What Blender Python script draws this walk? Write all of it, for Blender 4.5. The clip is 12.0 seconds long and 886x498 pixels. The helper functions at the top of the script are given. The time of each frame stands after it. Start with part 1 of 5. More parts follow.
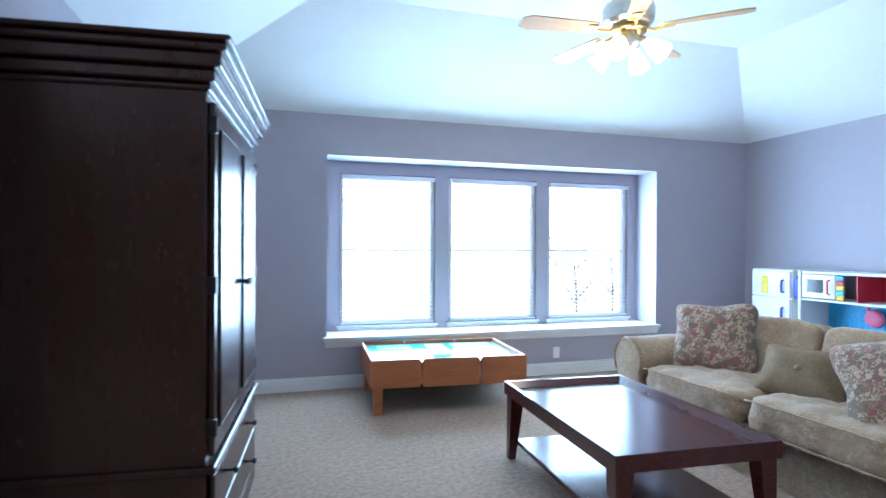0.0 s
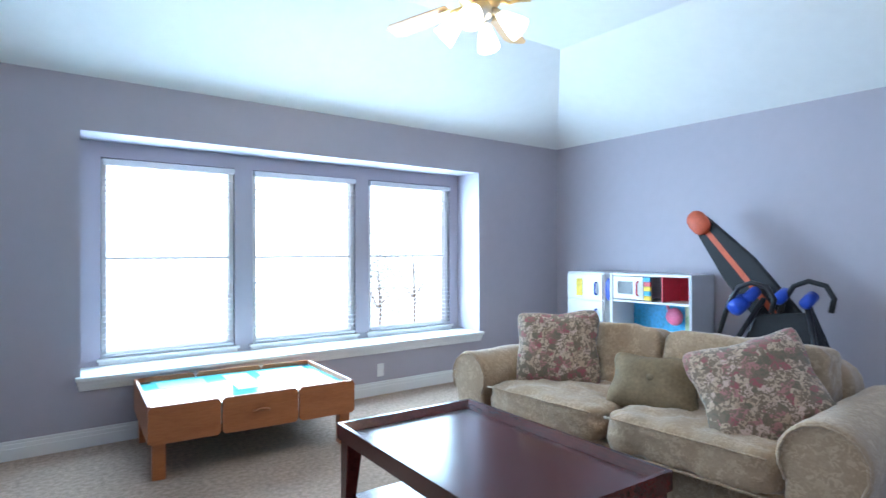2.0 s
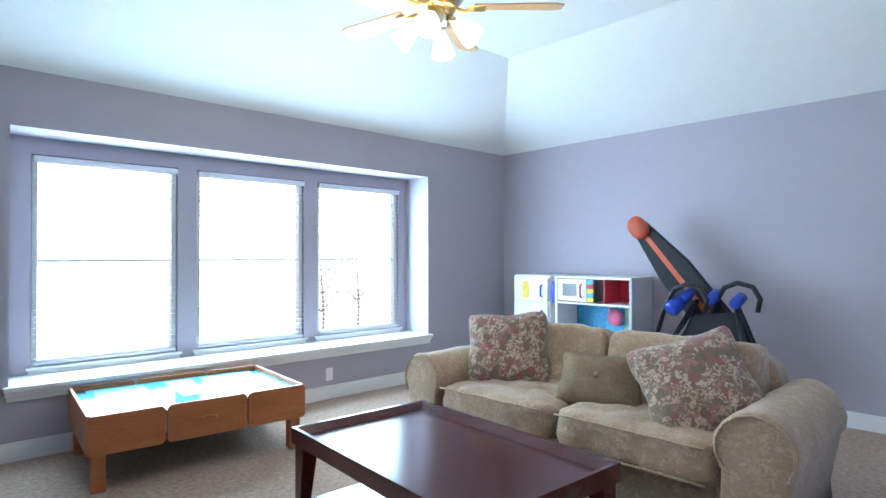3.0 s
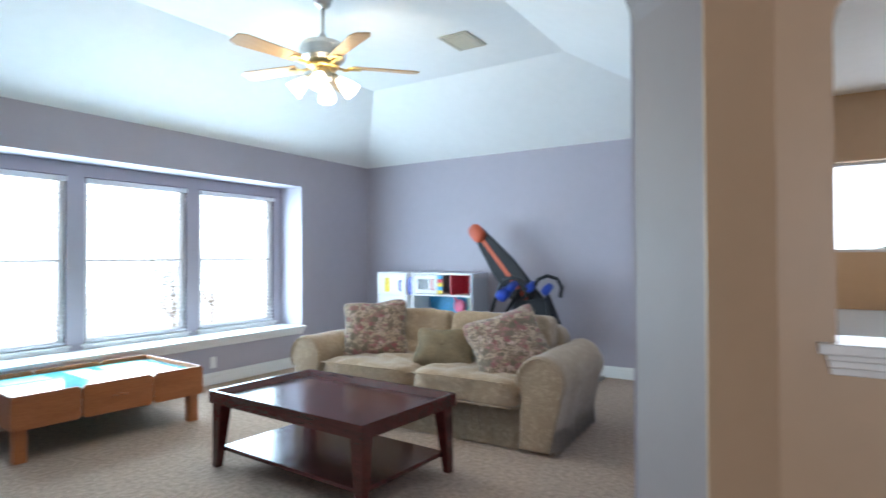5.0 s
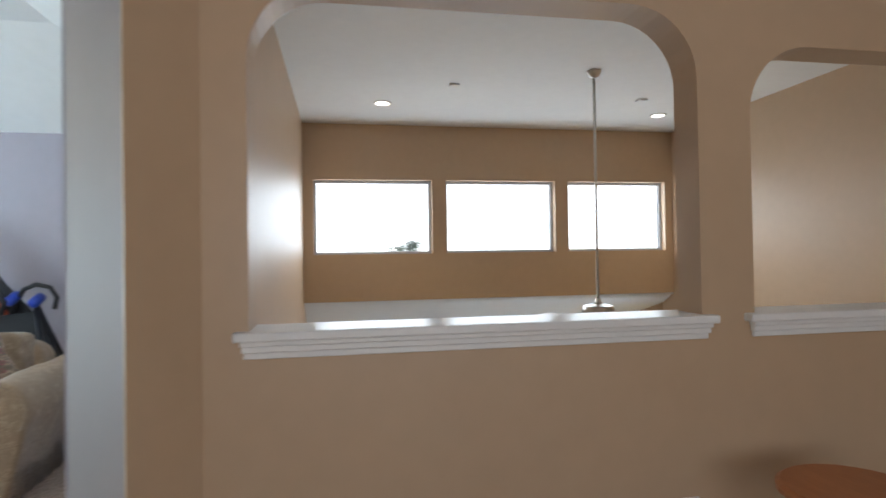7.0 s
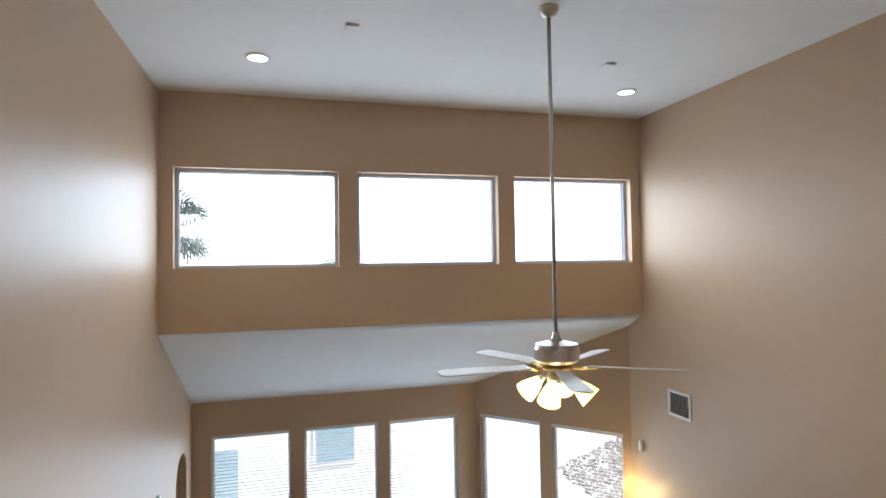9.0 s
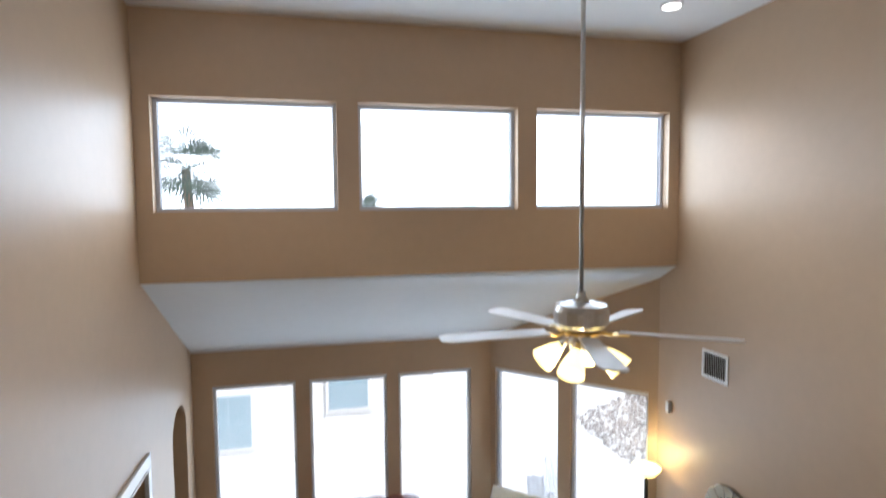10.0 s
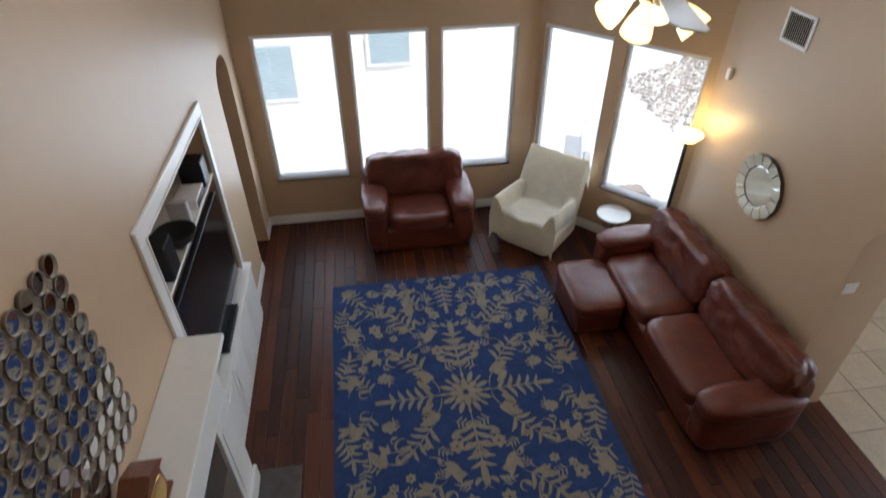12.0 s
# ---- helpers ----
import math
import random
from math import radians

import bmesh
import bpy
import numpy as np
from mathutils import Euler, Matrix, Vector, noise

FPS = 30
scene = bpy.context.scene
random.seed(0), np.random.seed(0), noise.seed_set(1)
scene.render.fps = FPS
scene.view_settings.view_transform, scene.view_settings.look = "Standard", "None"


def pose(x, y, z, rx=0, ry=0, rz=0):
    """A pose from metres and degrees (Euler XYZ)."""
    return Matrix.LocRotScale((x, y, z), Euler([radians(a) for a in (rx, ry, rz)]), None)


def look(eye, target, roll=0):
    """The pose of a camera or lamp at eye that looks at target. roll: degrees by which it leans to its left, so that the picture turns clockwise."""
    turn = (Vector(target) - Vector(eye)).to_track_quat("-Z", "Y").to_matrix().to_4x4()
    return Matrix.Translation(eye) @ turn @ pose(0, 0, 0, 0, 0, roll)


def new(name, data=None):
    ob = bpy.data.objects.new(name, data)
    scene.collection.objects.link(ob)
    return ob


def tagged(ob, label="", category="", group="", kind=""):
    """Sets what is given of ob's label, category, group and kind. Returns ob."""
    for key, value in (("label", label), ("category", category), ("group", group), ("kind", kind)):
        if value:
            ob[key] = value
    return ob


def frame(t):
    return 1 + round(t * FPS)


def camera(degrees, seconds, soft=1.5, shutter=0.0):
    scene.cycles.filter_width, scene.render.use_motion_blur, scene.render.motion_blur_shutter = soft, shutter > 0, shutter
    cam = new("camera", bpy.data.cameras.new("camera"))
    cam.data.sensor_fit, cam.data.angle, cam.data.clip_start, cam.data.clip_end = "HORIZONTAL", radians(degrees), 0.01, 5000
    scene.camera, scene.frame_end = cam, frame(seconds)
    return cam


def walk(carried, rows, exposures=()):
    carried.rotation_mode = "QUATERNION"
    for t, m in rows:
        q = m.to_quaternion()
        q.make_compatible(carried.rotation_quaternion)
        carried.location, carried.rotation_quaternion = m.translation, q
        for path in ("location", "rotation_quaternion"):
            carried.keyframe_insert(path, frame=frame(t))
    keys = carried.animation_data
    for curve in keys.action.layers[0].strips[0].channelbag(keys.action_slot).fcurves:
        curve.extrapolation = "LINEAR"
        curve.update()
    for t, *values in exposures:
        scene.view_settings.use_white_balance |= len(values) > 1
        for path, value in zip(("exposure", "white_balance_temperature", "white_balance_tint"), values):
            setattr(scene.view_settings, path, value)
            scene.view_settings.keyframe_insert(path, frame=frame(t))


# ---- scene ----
cam = camera(76.3, 12.0, shutter=0.5)
PATH = [
    (0, (0.564, 0.588, 1.288), (1.141, 2.503, 1.281), 0.3),
    (0.5, (0.621, 0.907, 1.29), (1.362, 2.765, 1.287), 0.2),
    (1, (0.671, 1.12, 1.285), (1.576, 2.903, 1.289), 0.1),
    (1.5, (0.686, 1.25, 1.289), (1.763, 2.936, 1.297), -0.0),
    (2, (0.689, 1.301, 1.29), (1.895, 2.897, 1.302), -0.2),
    (2.5, (0.693, 1.322, 1.29), (1.988, 2.846, 1.302), -0.3),
    (2.7, (0.673, 1.333, 1.285), (2.002, 2.828, 1.303), -0.2),
    (4.5, (0.054, 0.862, 1.29), (1.556, 2.184, 1.309), -0.4),
    (5.5, (-0.401, 0.623, 1.258), (1.471, 1.326, 1.296), -0.3),
    (6, (-0.446, 0.537, 1.258), (1.534, 0.817, 1.292), -0.8),
    (6.5, (-0.401, 0.461, 1.254), (1.596, 0.339, 1.285), -0.8),
    (7, (-0.179, 0.364, 1.259), (1.789, 0.006, 1.285), -0.9),
    (7.5, (0.199, 0.215, 1.259), (2.13, -0.303, 1.288), -1.0),
    (7.7, (0.393, 0.143, 1.309), (2.317, -0.403, 1.323), -1.1),
    (9.3, (1.688, -0.464, 1.28), (3.615, -0.993, 1.348), -0.9),
    (9.5, (1.856, -0.542, 1.324), (3.79, -1.048, 1.368), -0.7),
    (10, (2.006, -0.597, 1.287), (3.949, -1.051, 1.153), -0.5),
    (10.5, (2.082, -0.616, 1.26), (3.967, -1.001, 0.713), -0.7),
    (11, (2.095, -0.612, 1.227), (3.918, -0.936, 0.469), -0.6),
    (11.5, (2.152, -0.577, 1.264), (3.86, -0.862, 0.263), -0.4),
    (12, (2.191, -0.637, 1.229), (3.757, -0.87, 0.007), -0.2),
]

walk(cam, [(t, look(eye, target, roll)) for t, eye, target, roll in PATH],
     [(0.0, 0.3, 5080, 10), (2.5, 0.25, 5480, 10), (4.5, 0.22, 5780, 10), (6.0, 0.0, 6050, 10), (7.5, 0.0, 6330, 10), (9.5, 0.08, 5720, 10), (11.0, 0.12, 5700, 10), (12.0, 0.14, 5950, 10)])

# ---- light ----
world = bpy.data.worlds.new("sky")
scene.world = world
world.use_nodes = True
wn = world.node_tree.nodes
sky = wn.new("ShaderNodeTexSky")
sky.sky_type, sky.sun_disc, sky.sun_elevation, sky.sun_rotation = "NISHITA", False, radians(57.3), radians(225)
wn["Background"].inputs["Strength"].default_value = 0.15
world.node_tree.links.new(sky.outputs[0], wn["Background"].inputs["Color"])
sun = new("sun", bpy.data.lights.new("sun", "SUN"))
sun.data.energy, sun.data.angle, sun.data.color = 5.0, radians(0.6), (1, 0.95, 0.87)
sun.matrix_world = look((-5, -5, 11), (0, 0, 0))


def window_light(eye, target, w, h, power, color):
    la = new("window_light", bpy.data.lights.new("window_light", "AREA"))
    la.data.shape, la.data.size, la.data.size_y, la.data.energy, la.data.color = "RECTANGLE", w, h, power, color
    la.matrix_world = look(eye, target)


SKY, SKYP = (0.75, 0.87, 0.97), (0.68, 0.89, 1.0)
# added lamp in an assumed, unseen west opening, to brighten the loft
window_light((-3.25, -0.1, 1.4), (2, -0.1, 1.4), 2.9, 1.3, 42, (0.95, 0.96, 1.0))
# added lamp, no known source: lifts the tiled floor and the wall opposite
window_light((4.1, -8.05, -1.7), (4.1, 0, -1.9), 2.9, 1.5, 55, SKY)
for wx in (1.66, 2.78, 3.91):
    window_light((wx, 6.07, 1.25), (wx, 0, 1.25), 0.9, 1.4, 46, SKYP)
for wy in (-0.07, -1.8, -3.5):
    window_light((7.345, wy, 1.79), (0, wy, 1.79), 1.4, 0.9, 14, SKY)
for wy in (0.12, -1.02, -2.14):
    window_light((9.08, wy, -1.76), (0, wy, -1.76), 0.9, 1.9, 13.5, SKY)
for k in (0.27, 0.74):
    window_light((9.07 - 1.62 * k, -2.845 - 1.48 * k, -1.76), (4.07 - 1.62 * k, 2.70 - 1.48 * k, -1.76), 0.85, 1.9, 12.5, SKY)

# ---- materials ----


def mat(name, color, rough=0.6, metal=0.0, var=0.08, scale=8.0, bump=0.0, bscale=60.0, emit=None, spec=0.5, stretch=None, color2=None, rnd=0.0, coat=0.0):
    """A surface with two scales of colour variation and a fine relief."""
    m = bpy.data.materials.new(name)
    m.use_nodes = True
    n, l = m.node_tree.nodes, m.node_tree.links
    b = n["Principled BSDF"]
    b.inputs["Roughness"].default_value, b.inputs["Metallic"].default_value = rough, metal
    b.inputs["Specular IOR Level"].default_value = spec
    b.inputs["Coat Weight"].default_value = coat
    b.inputs["Coat Roughness"].default_value = 0.15
    tc = n.new("ShaderNodeTexCoord")
    src = tc.outputs["Object"]
    if stretch or rnd:
        mp = n.new("ShaderNodeMapping")
        mp.inputs["Scale"].default_value = stretch or (1, 1, 1)
        l.new(src, mp.inputs["Vector"])
        if rnd:
            oi = n.new("ShaderNodeObjectInfo")
            mu = n.new("ShaderNodeMath")
            mu.operation = "MULTIPLY"
            mu.inputs[1].default_value = 40
            l.new(oi.outputs["Random"], mu.inputs[0])
            l.new(mu.outputs[0], mp.inputs["Location"])
        src = mp.outputs[0]
    na, nb = n.new("ShaderNodeTexNoise"), n.new("ShaderNodeTexNoise")
    na.inputs["Scale"].default_value, nb.inputs["Scale"].default_value = scale, scale * 7
    na.inputs["Detail"].default_value = nb.inputs["Detail"].default_value = 5
    l.new(src, na.inputs["Vector"]), l.new(src, nb.inputs["Vector"])
    mx = n.new("ShaderNodeMath")
    mx.operation = "ADD"
    l.new(na.outputs["Fac"], mx.inputs[0]), l.new(nb.outputs["Fac"], mx.inputs[1])
    fac = mx.outputs[0]
    if rnd:
        ad = n.new("ShaderNodeMath")
        ad.operation = "MULTIPLY_ADD"
        ad.inputs[1].default_value, ad.inputs[2].default_value = rnd, -rnd / 2
        l.new(oi.outputs["Random"], ad.inputs[0])
        a2 = n.new("ShaderNodeMath")
        l.new(fac, a2.inputs[0]), l.new(ad.outputs[0], a2.inputs[1])
        fac = a2.outputs[0]
    cr = n.new("ShaderNodeValToRGB")
    lo = color2 or tuple(c * (1 - 2 * var) for c in color)
    hi = color if color2 else tuple(min(1, c * (1 + 2 * var)) for c in color)
    cr.color_ramp.elements[0].position, cr.color_ramp.elements[1].position = 0.35, 0.65
    cr.color_ramp.elements[0].color, cr.color_ramp.elements[1].color = (*lo, 1), (*hi, 1)
    hf = n.new("ShaderNodeMath")
    hf.operation = "MULTIPLY"
    hf.inputs[1].default_value = 0.5
    l.new(fac, hf.inputs[0]), l.new(hf.outputs[0], cr.inputs["Fac"])
    l.new(cr.outputs["Color"], b.inputs["Base Color"])
    if bump:
        nc, bp = n.new("ShaderNodeTexNoise"), n.new("ShaderNodeBump")
        nc.inputs["Scale"].default_value, nc.inputs["Detail"].default_value = bscale, 4
        bp.inputs["Strength"].default_value, bp.inputs["Distance"].default_value = bump, 0.01
        l.new(src, nc.inputs["Vector"]), l.new(nc.outputs["Fac"], bp.inputs["Height"]), l.new(bp.outputs[0], b.inputs["Normal"])
    if emit:
        b.inputs["Emission Color"].default_value, b.inputs["Emission Strength"].default_value = (*emit[0], 1), emit[1]
    return m


def glass_mat():
    m = bpy.data.materials.new("glass")
    m.use_nodes = True
    b = m.node_tree.nodes["Principled BSDF"]
    b.inputs["Base Color"].default_value = (1, 1, 1, 1)
    b.inputs["Roughness"].default_value, b.inputs["Transmission Weight"].default_value, b.inputs["IOR"].default_value = 0.0, 1.0, 1.05
    return m


def pattern_mat(name, ground, figures, scale, rough=0.9, bump=0.3, bscale=180.0, dist=1.5):
    """A woven pattern of curling figures on a ground: cells of several colours bent by noise."""
    m = bpy.data.materials.new(name)
    m.use_nodes = True
    n, l = m.node_tree.nodes, m.node_tree.links
    b = n["Principled BSDF"]
    b.inputs["Roughness"].default_value = rough
    b.inputs["Sheen Weight"].default_value = 0.3
    tc, no, vo = n.new("ShaderNodeTexCoord"), n.new("ShaderNodeTexNoise"), n.new("ShaderNodeTexVoronoi")
    no.inputs["Scale"].default_value, no.inputs["Detail"].default_value = scale * 0.8, 3
    va = n.new("ShaderNodeVectorMath")
    va.operation = "MULTIPLY_ADD"
    va.inputs[1].default_value = (dist / scale,) * 3
    l.new(tc.outputs["Object"], no.inputs["Vector"])
    l.new(no.outputs["Color"], va.inputs[0]), l.new(tc.outputs["Object"], va.inputs[2])
    vo.inputs["Scale"].default_value = scale
    l.new(va.outputs[0], vo.inputs["Vector"])
    cr = n.new("ShaderNodeValToRGB")
    cr.color_ramp.interpolation = "CONSTANT"
    while len(cr.color_ramp.elements) < len(figures):
        cr.color_ramp.elements.new(0.5)
    for k, c in enumerate(figures):
        cr.color_ramp.elements[k].position = k / len(figures)
        cr.color_ramp.elements[k].color = (*c, 1)
    sp = n.new("ShaderNodeSeparateColor")
    l.new(vo.outputs["Color"], sp.inputs[0]), l.new(sp.outputs[0], cr.inputs["Fac"])
    n2 = n.new("ShaderNodeTexNoise")
    n2.inputs["Scale"].default_value, n2.inputs["Detail"].default_value, n2.inputs["Distortion"].default_value = scale * 2.2, 4, 1.2
    l.new(tc.outputs["Object"], n2.inputs["Vector"])
    th = n.new("ShaderNodeValToRGB")
    th.color_ramp.elements[0].position, th.color_ramp.elements[1].position = 0.47, 0.53
    l.new(n2.outputs["Fac"], th.inputs["Fac"])
    mi = n.new("ShaderNodeMix")
    mi.data_type = "RGBA"
    mi.inputs[6].default_value = (*ground, 1)
    l.new(th.outputs["Color"], mi.inputs[0]), l.new(cr.outputs["Color"], mi.inputs[7])
    l.new(mi.outputs[2], b.inputs["Base Color"])
    nc, bp = n.new("ShaderNodeTexNoise"), n.new("ShaderNodeBump")
    nc.inputs["Scale"].default_value = bscale
    bp.inputs["Strength"].default_value, bp.inputs["Distance"].default_value = bump, 0.004
    l.new(tc.outputs["Object"], nc.inputs["Vector"]), l.new(nc.outputs["Fac"], bp.inputs["Height"]), l.new(bp.outputs[0], b.inputs["Normal"])
    return m


M_LAV = mat("lavender_paint", (0.41, 0.385, 0.44), 0.6, var=0.012, scale=1.5, bump=0.06, bscale=90)
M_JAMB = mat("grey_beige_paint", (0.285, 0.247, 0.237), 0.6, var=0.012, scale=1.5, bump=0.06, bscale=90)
M_TAN = mat("tan_paint", (0.52, 0.376, 0.247), 0.43, var=0.015, scale=1.5, bump=0.06, bscale=90)
M_CEIL = mat("ceiling_paint", (0.85, 0.86, 0.85), 0.8, var=0.01, scale=1.5, bump=0.12, bscale=70)
M_VENT = mat("vent_enamel", (0.50, 0.46, 0.36), 0.5, var=0.02)
M_TRIM = mat("white_trim", (0.80, 0.80, 0.79), 0.3, var=0.01)
M_CARPET = mat("carpet", (0.66, 0.50, 0.395), 0.95, color2=(0.33, 0.255, 0.19), scale=34, bump=1.0, bscale=190, spec=0.1)
M_CHERRY = mat("cherry_wood", (0.085, 0.016, 0.014), 0.2, color2=(0.04, 0.009, 0.008), scale=3, stretch=(6, 1, 6), bump=0.02, bscale=60, coat=0.1)
M_ARM = mat("armoire_wood", (0.030, 0.009, 0.007), 0.24, color2=(0.020, 0.006, 0.005), scale=3, stretch=(6, 6, 1), bump=0.02, bscale=60, coat=0.0)
M_MAPLE = mat("orange_maple", (0.46, 0.17, 0.06), 0.38, color2=(0.36, 0.12, 0.04), scale=3, stretch=(1, 7, 7))
M_SOFA = pattern_mat("sofa_damask", (0.33, 0.235, 0.145), [(0.44, 0.325, 0.21), (0.36, 0.26, 0.165), (0.40, 0.295, 0.185)], 22, bump=0.9, bscale=55.0)
M_FLORAL = pattern_mat("floral_weave", (0.17, 0.125, 0.085), [(0.46, 0.35, 0.25), (0.27, 0.085, 0.09), (0.40, 0.29, 0.20), (0.13, 0.11, 0.07), (0.50, 0.37, 0.30), (0.34, 0.16, 0.15), (0.44, 0.33, 0.24)], 24, dist=1.0)
M_VELVET = mat("olive_velvet", (0.20, 0.15, 0.085), 0.85, var=0.12, scale=9, bump=0.2, bscale=150)
M_LEATHER = mat("red_leather", (0.15, 0.037, 0.02), 0.32, color2=(0.075, 0.016, 0.010), scale=5, bump=0.25, bscale=35)
M_COVER = mat("cream_cotton", (0.86, 0.80, 0.68), 0.9, var=0.04, scale=6, bump=0.2, bscale=30)
M_PLANK = mat("walnut_plank", (0.095, 0.026, 0.010), 0.40, color2=(0.032, 0.009, 0.005), scale=2.2, stretch=(1, 9, 1), bump=0.1, bscale=14, rnd=0.9, spec=0.3)
M_TILE = mat("beige_tile", (0.47, 0.38, 0.27), 0.45, var=0.06, scale=5, rnd=0.3)
M_GROUT = mat("grout", (0.30, 0.24, 0.18), 0.9)
M_RUG = mat("rug_blue", (0.034, 0.064, 0.175), 0.95, color2=(0.024, 0.044, 0.125), scale=6, bump=0.5, bscale=220, spec=0.1)
M_RUGLEAF = mat("rug_taupe", (0.30, 0.26, 0.195), 0.95, color2=(0.21, 0.185, 0.145), scale=6, bump=0.5, bscale=220, spec=0.1)
M_NICKEL = mat("brushed_nickel", (0.62, 0.60, 0.56), 0.32, 1.0, var=0.04)
M_BRASS = mat("brass", (0.75, 0.52, 0.18), 0.3, 1.0, var=0.04)
M_BLADE = mat("blade_wood", (0.55, 0.36, 0.17), 0.35, color2=(0.45, 0.27, 0.11), scale=4, stretch=(1, 8, 8))
M_BLADEW = mat("blade_pale", (0.70, 0.66, 0.62), 0.4, var=0.03)
M_LAMP = mat("lamp_glass", (0.95, 0.92, 0.85), 0.4, emit=((1, 0.86, 0.60), 9.0))
M_LAMPY = mat("lamp_amber_glass", (0.95, 0.85, 0.55), 0.4, emit=((1, 0.74, 0.26), 2.6))
M_CAN = mat("can_light", (0.95, 0.95, 0.9), 0.5, emit=((1, 0.93, 0.80), 6.0))
M_BLACK = mat("black_vinyl", (0.014, 0.014, 0.017), 0.55, spec=0.3, var=0.1, bump=0.1, bscale=80)
M_BLKMETAL = mat("black_metal", (0.02, 0.02, 0.024), 0.35, 0.4)
M_ORANGE = mat("orange_foam", (0.5, 0.09, 0.035), 0.55)
M_BLUE = mat("blue_plastic", (0.02, 0.06, 0.42), 0.35)
M_SKYBLUE = mat("light_blue_panel", (0.08, 0.40, 0.72), 0.4, var=0.15, scale=5)
M_RED = mat("red_panel", (0.55, 0.03, 0.05), 0.4)
M_PINK = mat("pink_plastic", (0.72, 0.16, 0.28), 0.4)
M_YELLOW = mat("yellow_paper", (0.85, 0.65, 0.08), 0.6)
M_GREEN = mat("green_print", (0.30, 0.55, 0.25), 0.5, color2=(0.75, 0.70, 0.50), scale=8)
M_WHITEP = mat("white_laminate", (0.80, 0.80, 0.80), 0.3, var=0.01)
M_GREYP = mat("grey_laminate", (0.50, 0.51, 0.56), 0.4, var=0.02)
M_PLAYTOP = mat("play_board", (0.16, 0.52, 0.38), 0.12, color2=(0.10, 0.42, 0.60), scale=2.5)
M_SCREEN = mat("tv_screen", (0.008, 0.008, 0.010), 0.12)
M_MIRROR = mat("mirror", (0.85, 0.87, 0.88), 0.02, 1.0, var=0.0)
M_BRONZE = mat("aged_silver", (0.23, 0.19, 0.145), 0.4, 0.8, var=0.15, scale=20)
M_GLASS = glass_mat()
M_PANE = mat("shaded_pane", (0.34, 0.45, 0.50), 0.15, var=0.05, scale=2)
M_BLIND = mat("blind_slat", (0.85, 0.86, 0.88), 0.5, var=0.01)
bn = M_BLIND.node_tree
tl, ms = bn.nodes.new("ShaderNodeBsdfTranslucent"), bn.nodes.new("ShaderNodeMixShader")
tl.inputs["Color"].default_value = (0.9, 0.92, 0.95, 1)
ms.inputs[0].default_value = 0.35
bn.links.new(bn.nodes["Principled BSDF"].outputs[0], ms.inputs[1]), bn.links.new(tl.outputs[0], ms.inputs[2])
bn.links.new(ms.outputs[0], bn.nodes["Material Output"].inputs["Surface"])
M_HAZE = mat("bright_haze", (0.9, 0.93, 0.95), 1.0, var=0.01, scale=0.02, emit=((0.93, 0.97, 1.0), 1.15))
M_DARK = mat("firebox", (0.03, 0.026, 0.024), 0.8)
M_STONE = mat("hearth_stone", (0.07, 0.06, 0.055), 0.3, var=0.2, scale=12)
M_CONC = mat("patio_concrete", (0.72, 0.70, 0.66), 0.9, var=0.05, scale=1.2)
M_GRASS = mat("lawn", (0.12, 0.16, 0.06), 0.95, var=0.2, scale=3)
M_STUCCO = mat("stucco", (0.80, 0.79, 0.76), 0.9, var=0.03, scale=2, bump=0.2)
M_PEBBLE = mat("pebble", (0.42, 0.37, 0.32), 0.8, var=0.2, scale=3)
M_LEAF = mat("palm_leaf", (0.10, 0.13, 0.095), 0.45, var=0.2)
M_TRUNK = mat("palm_trunk", (0.22, 0.16, 0.11), 0.9, var=0.2, scale=10, bump=0.5)
M_ROOF = mat("roof_shingle", (0.20, 0.17, 0.15), 0.9, var=0.15)
M_WOODCLOCK = mat("clock_wood", (0.16, 0.05, 0.02), 0.3, var=0.15, stretch=(1, 5, 5))

# ---- mesh helpers ----


def box(bm, lo, hi, bev=0.0, seg=1, m=None):
    r = bmesh.ops.create_cube(bm, size=1)
    v = r["verts"]
    for p in v:
        p.co = Vector([(a + b) / 2 + c * (b - a) for a, b, c in zip(lo, hi, p.co)])
    if bev:
        e = list({ed for p in v for ed in p.link_edges})
        out = bmesh.ops.bevel(bm, geom=e, offset=bev, segments=seg, affect="EDGES", profile=0.5)
        v = list({p for f in out["faces"] for p in f.verts} | {p for p in v if p.is_valid})
    if m is not None:
        bmesh.ops.transform(bm, matrix=m, verts=[p for p in v if p.is_valid])
    return bm


def B(lo, hi, bev=0.0, seg=1, m=None):
    return box(bmesh.new(), lo, hi, bev, seg, m)


def lathe(bm, profile, seg=24, m=None):
    """Turns (r, z) pairs round z."""
    rings = []
    for r, z in profile:
        rings.append([bm.verts.new((r * math.cos(2 * math.pi * k / seg), r * math.sin(2 * math.pi * k / seg), z)) for k in range(seg)])
    for a, b in zip(rings, rings[1:]):
        for k in range(seg):
            bm.faces.new((a[k], a[(k + 1) % seg], b[(k + 1) % seg], b[k]))
    bm.faces.new(rings[0][::-1])
    bm.faces.new(rings[-1])
    vs = [v for r in rings for v in r]
    if m is not None:
        bmesh.ops.transform(bm, matrix=m, verts=vs)
    bmesh.ops.recalc_face_normals(bm, faces=bm.faces[:])
    return bm


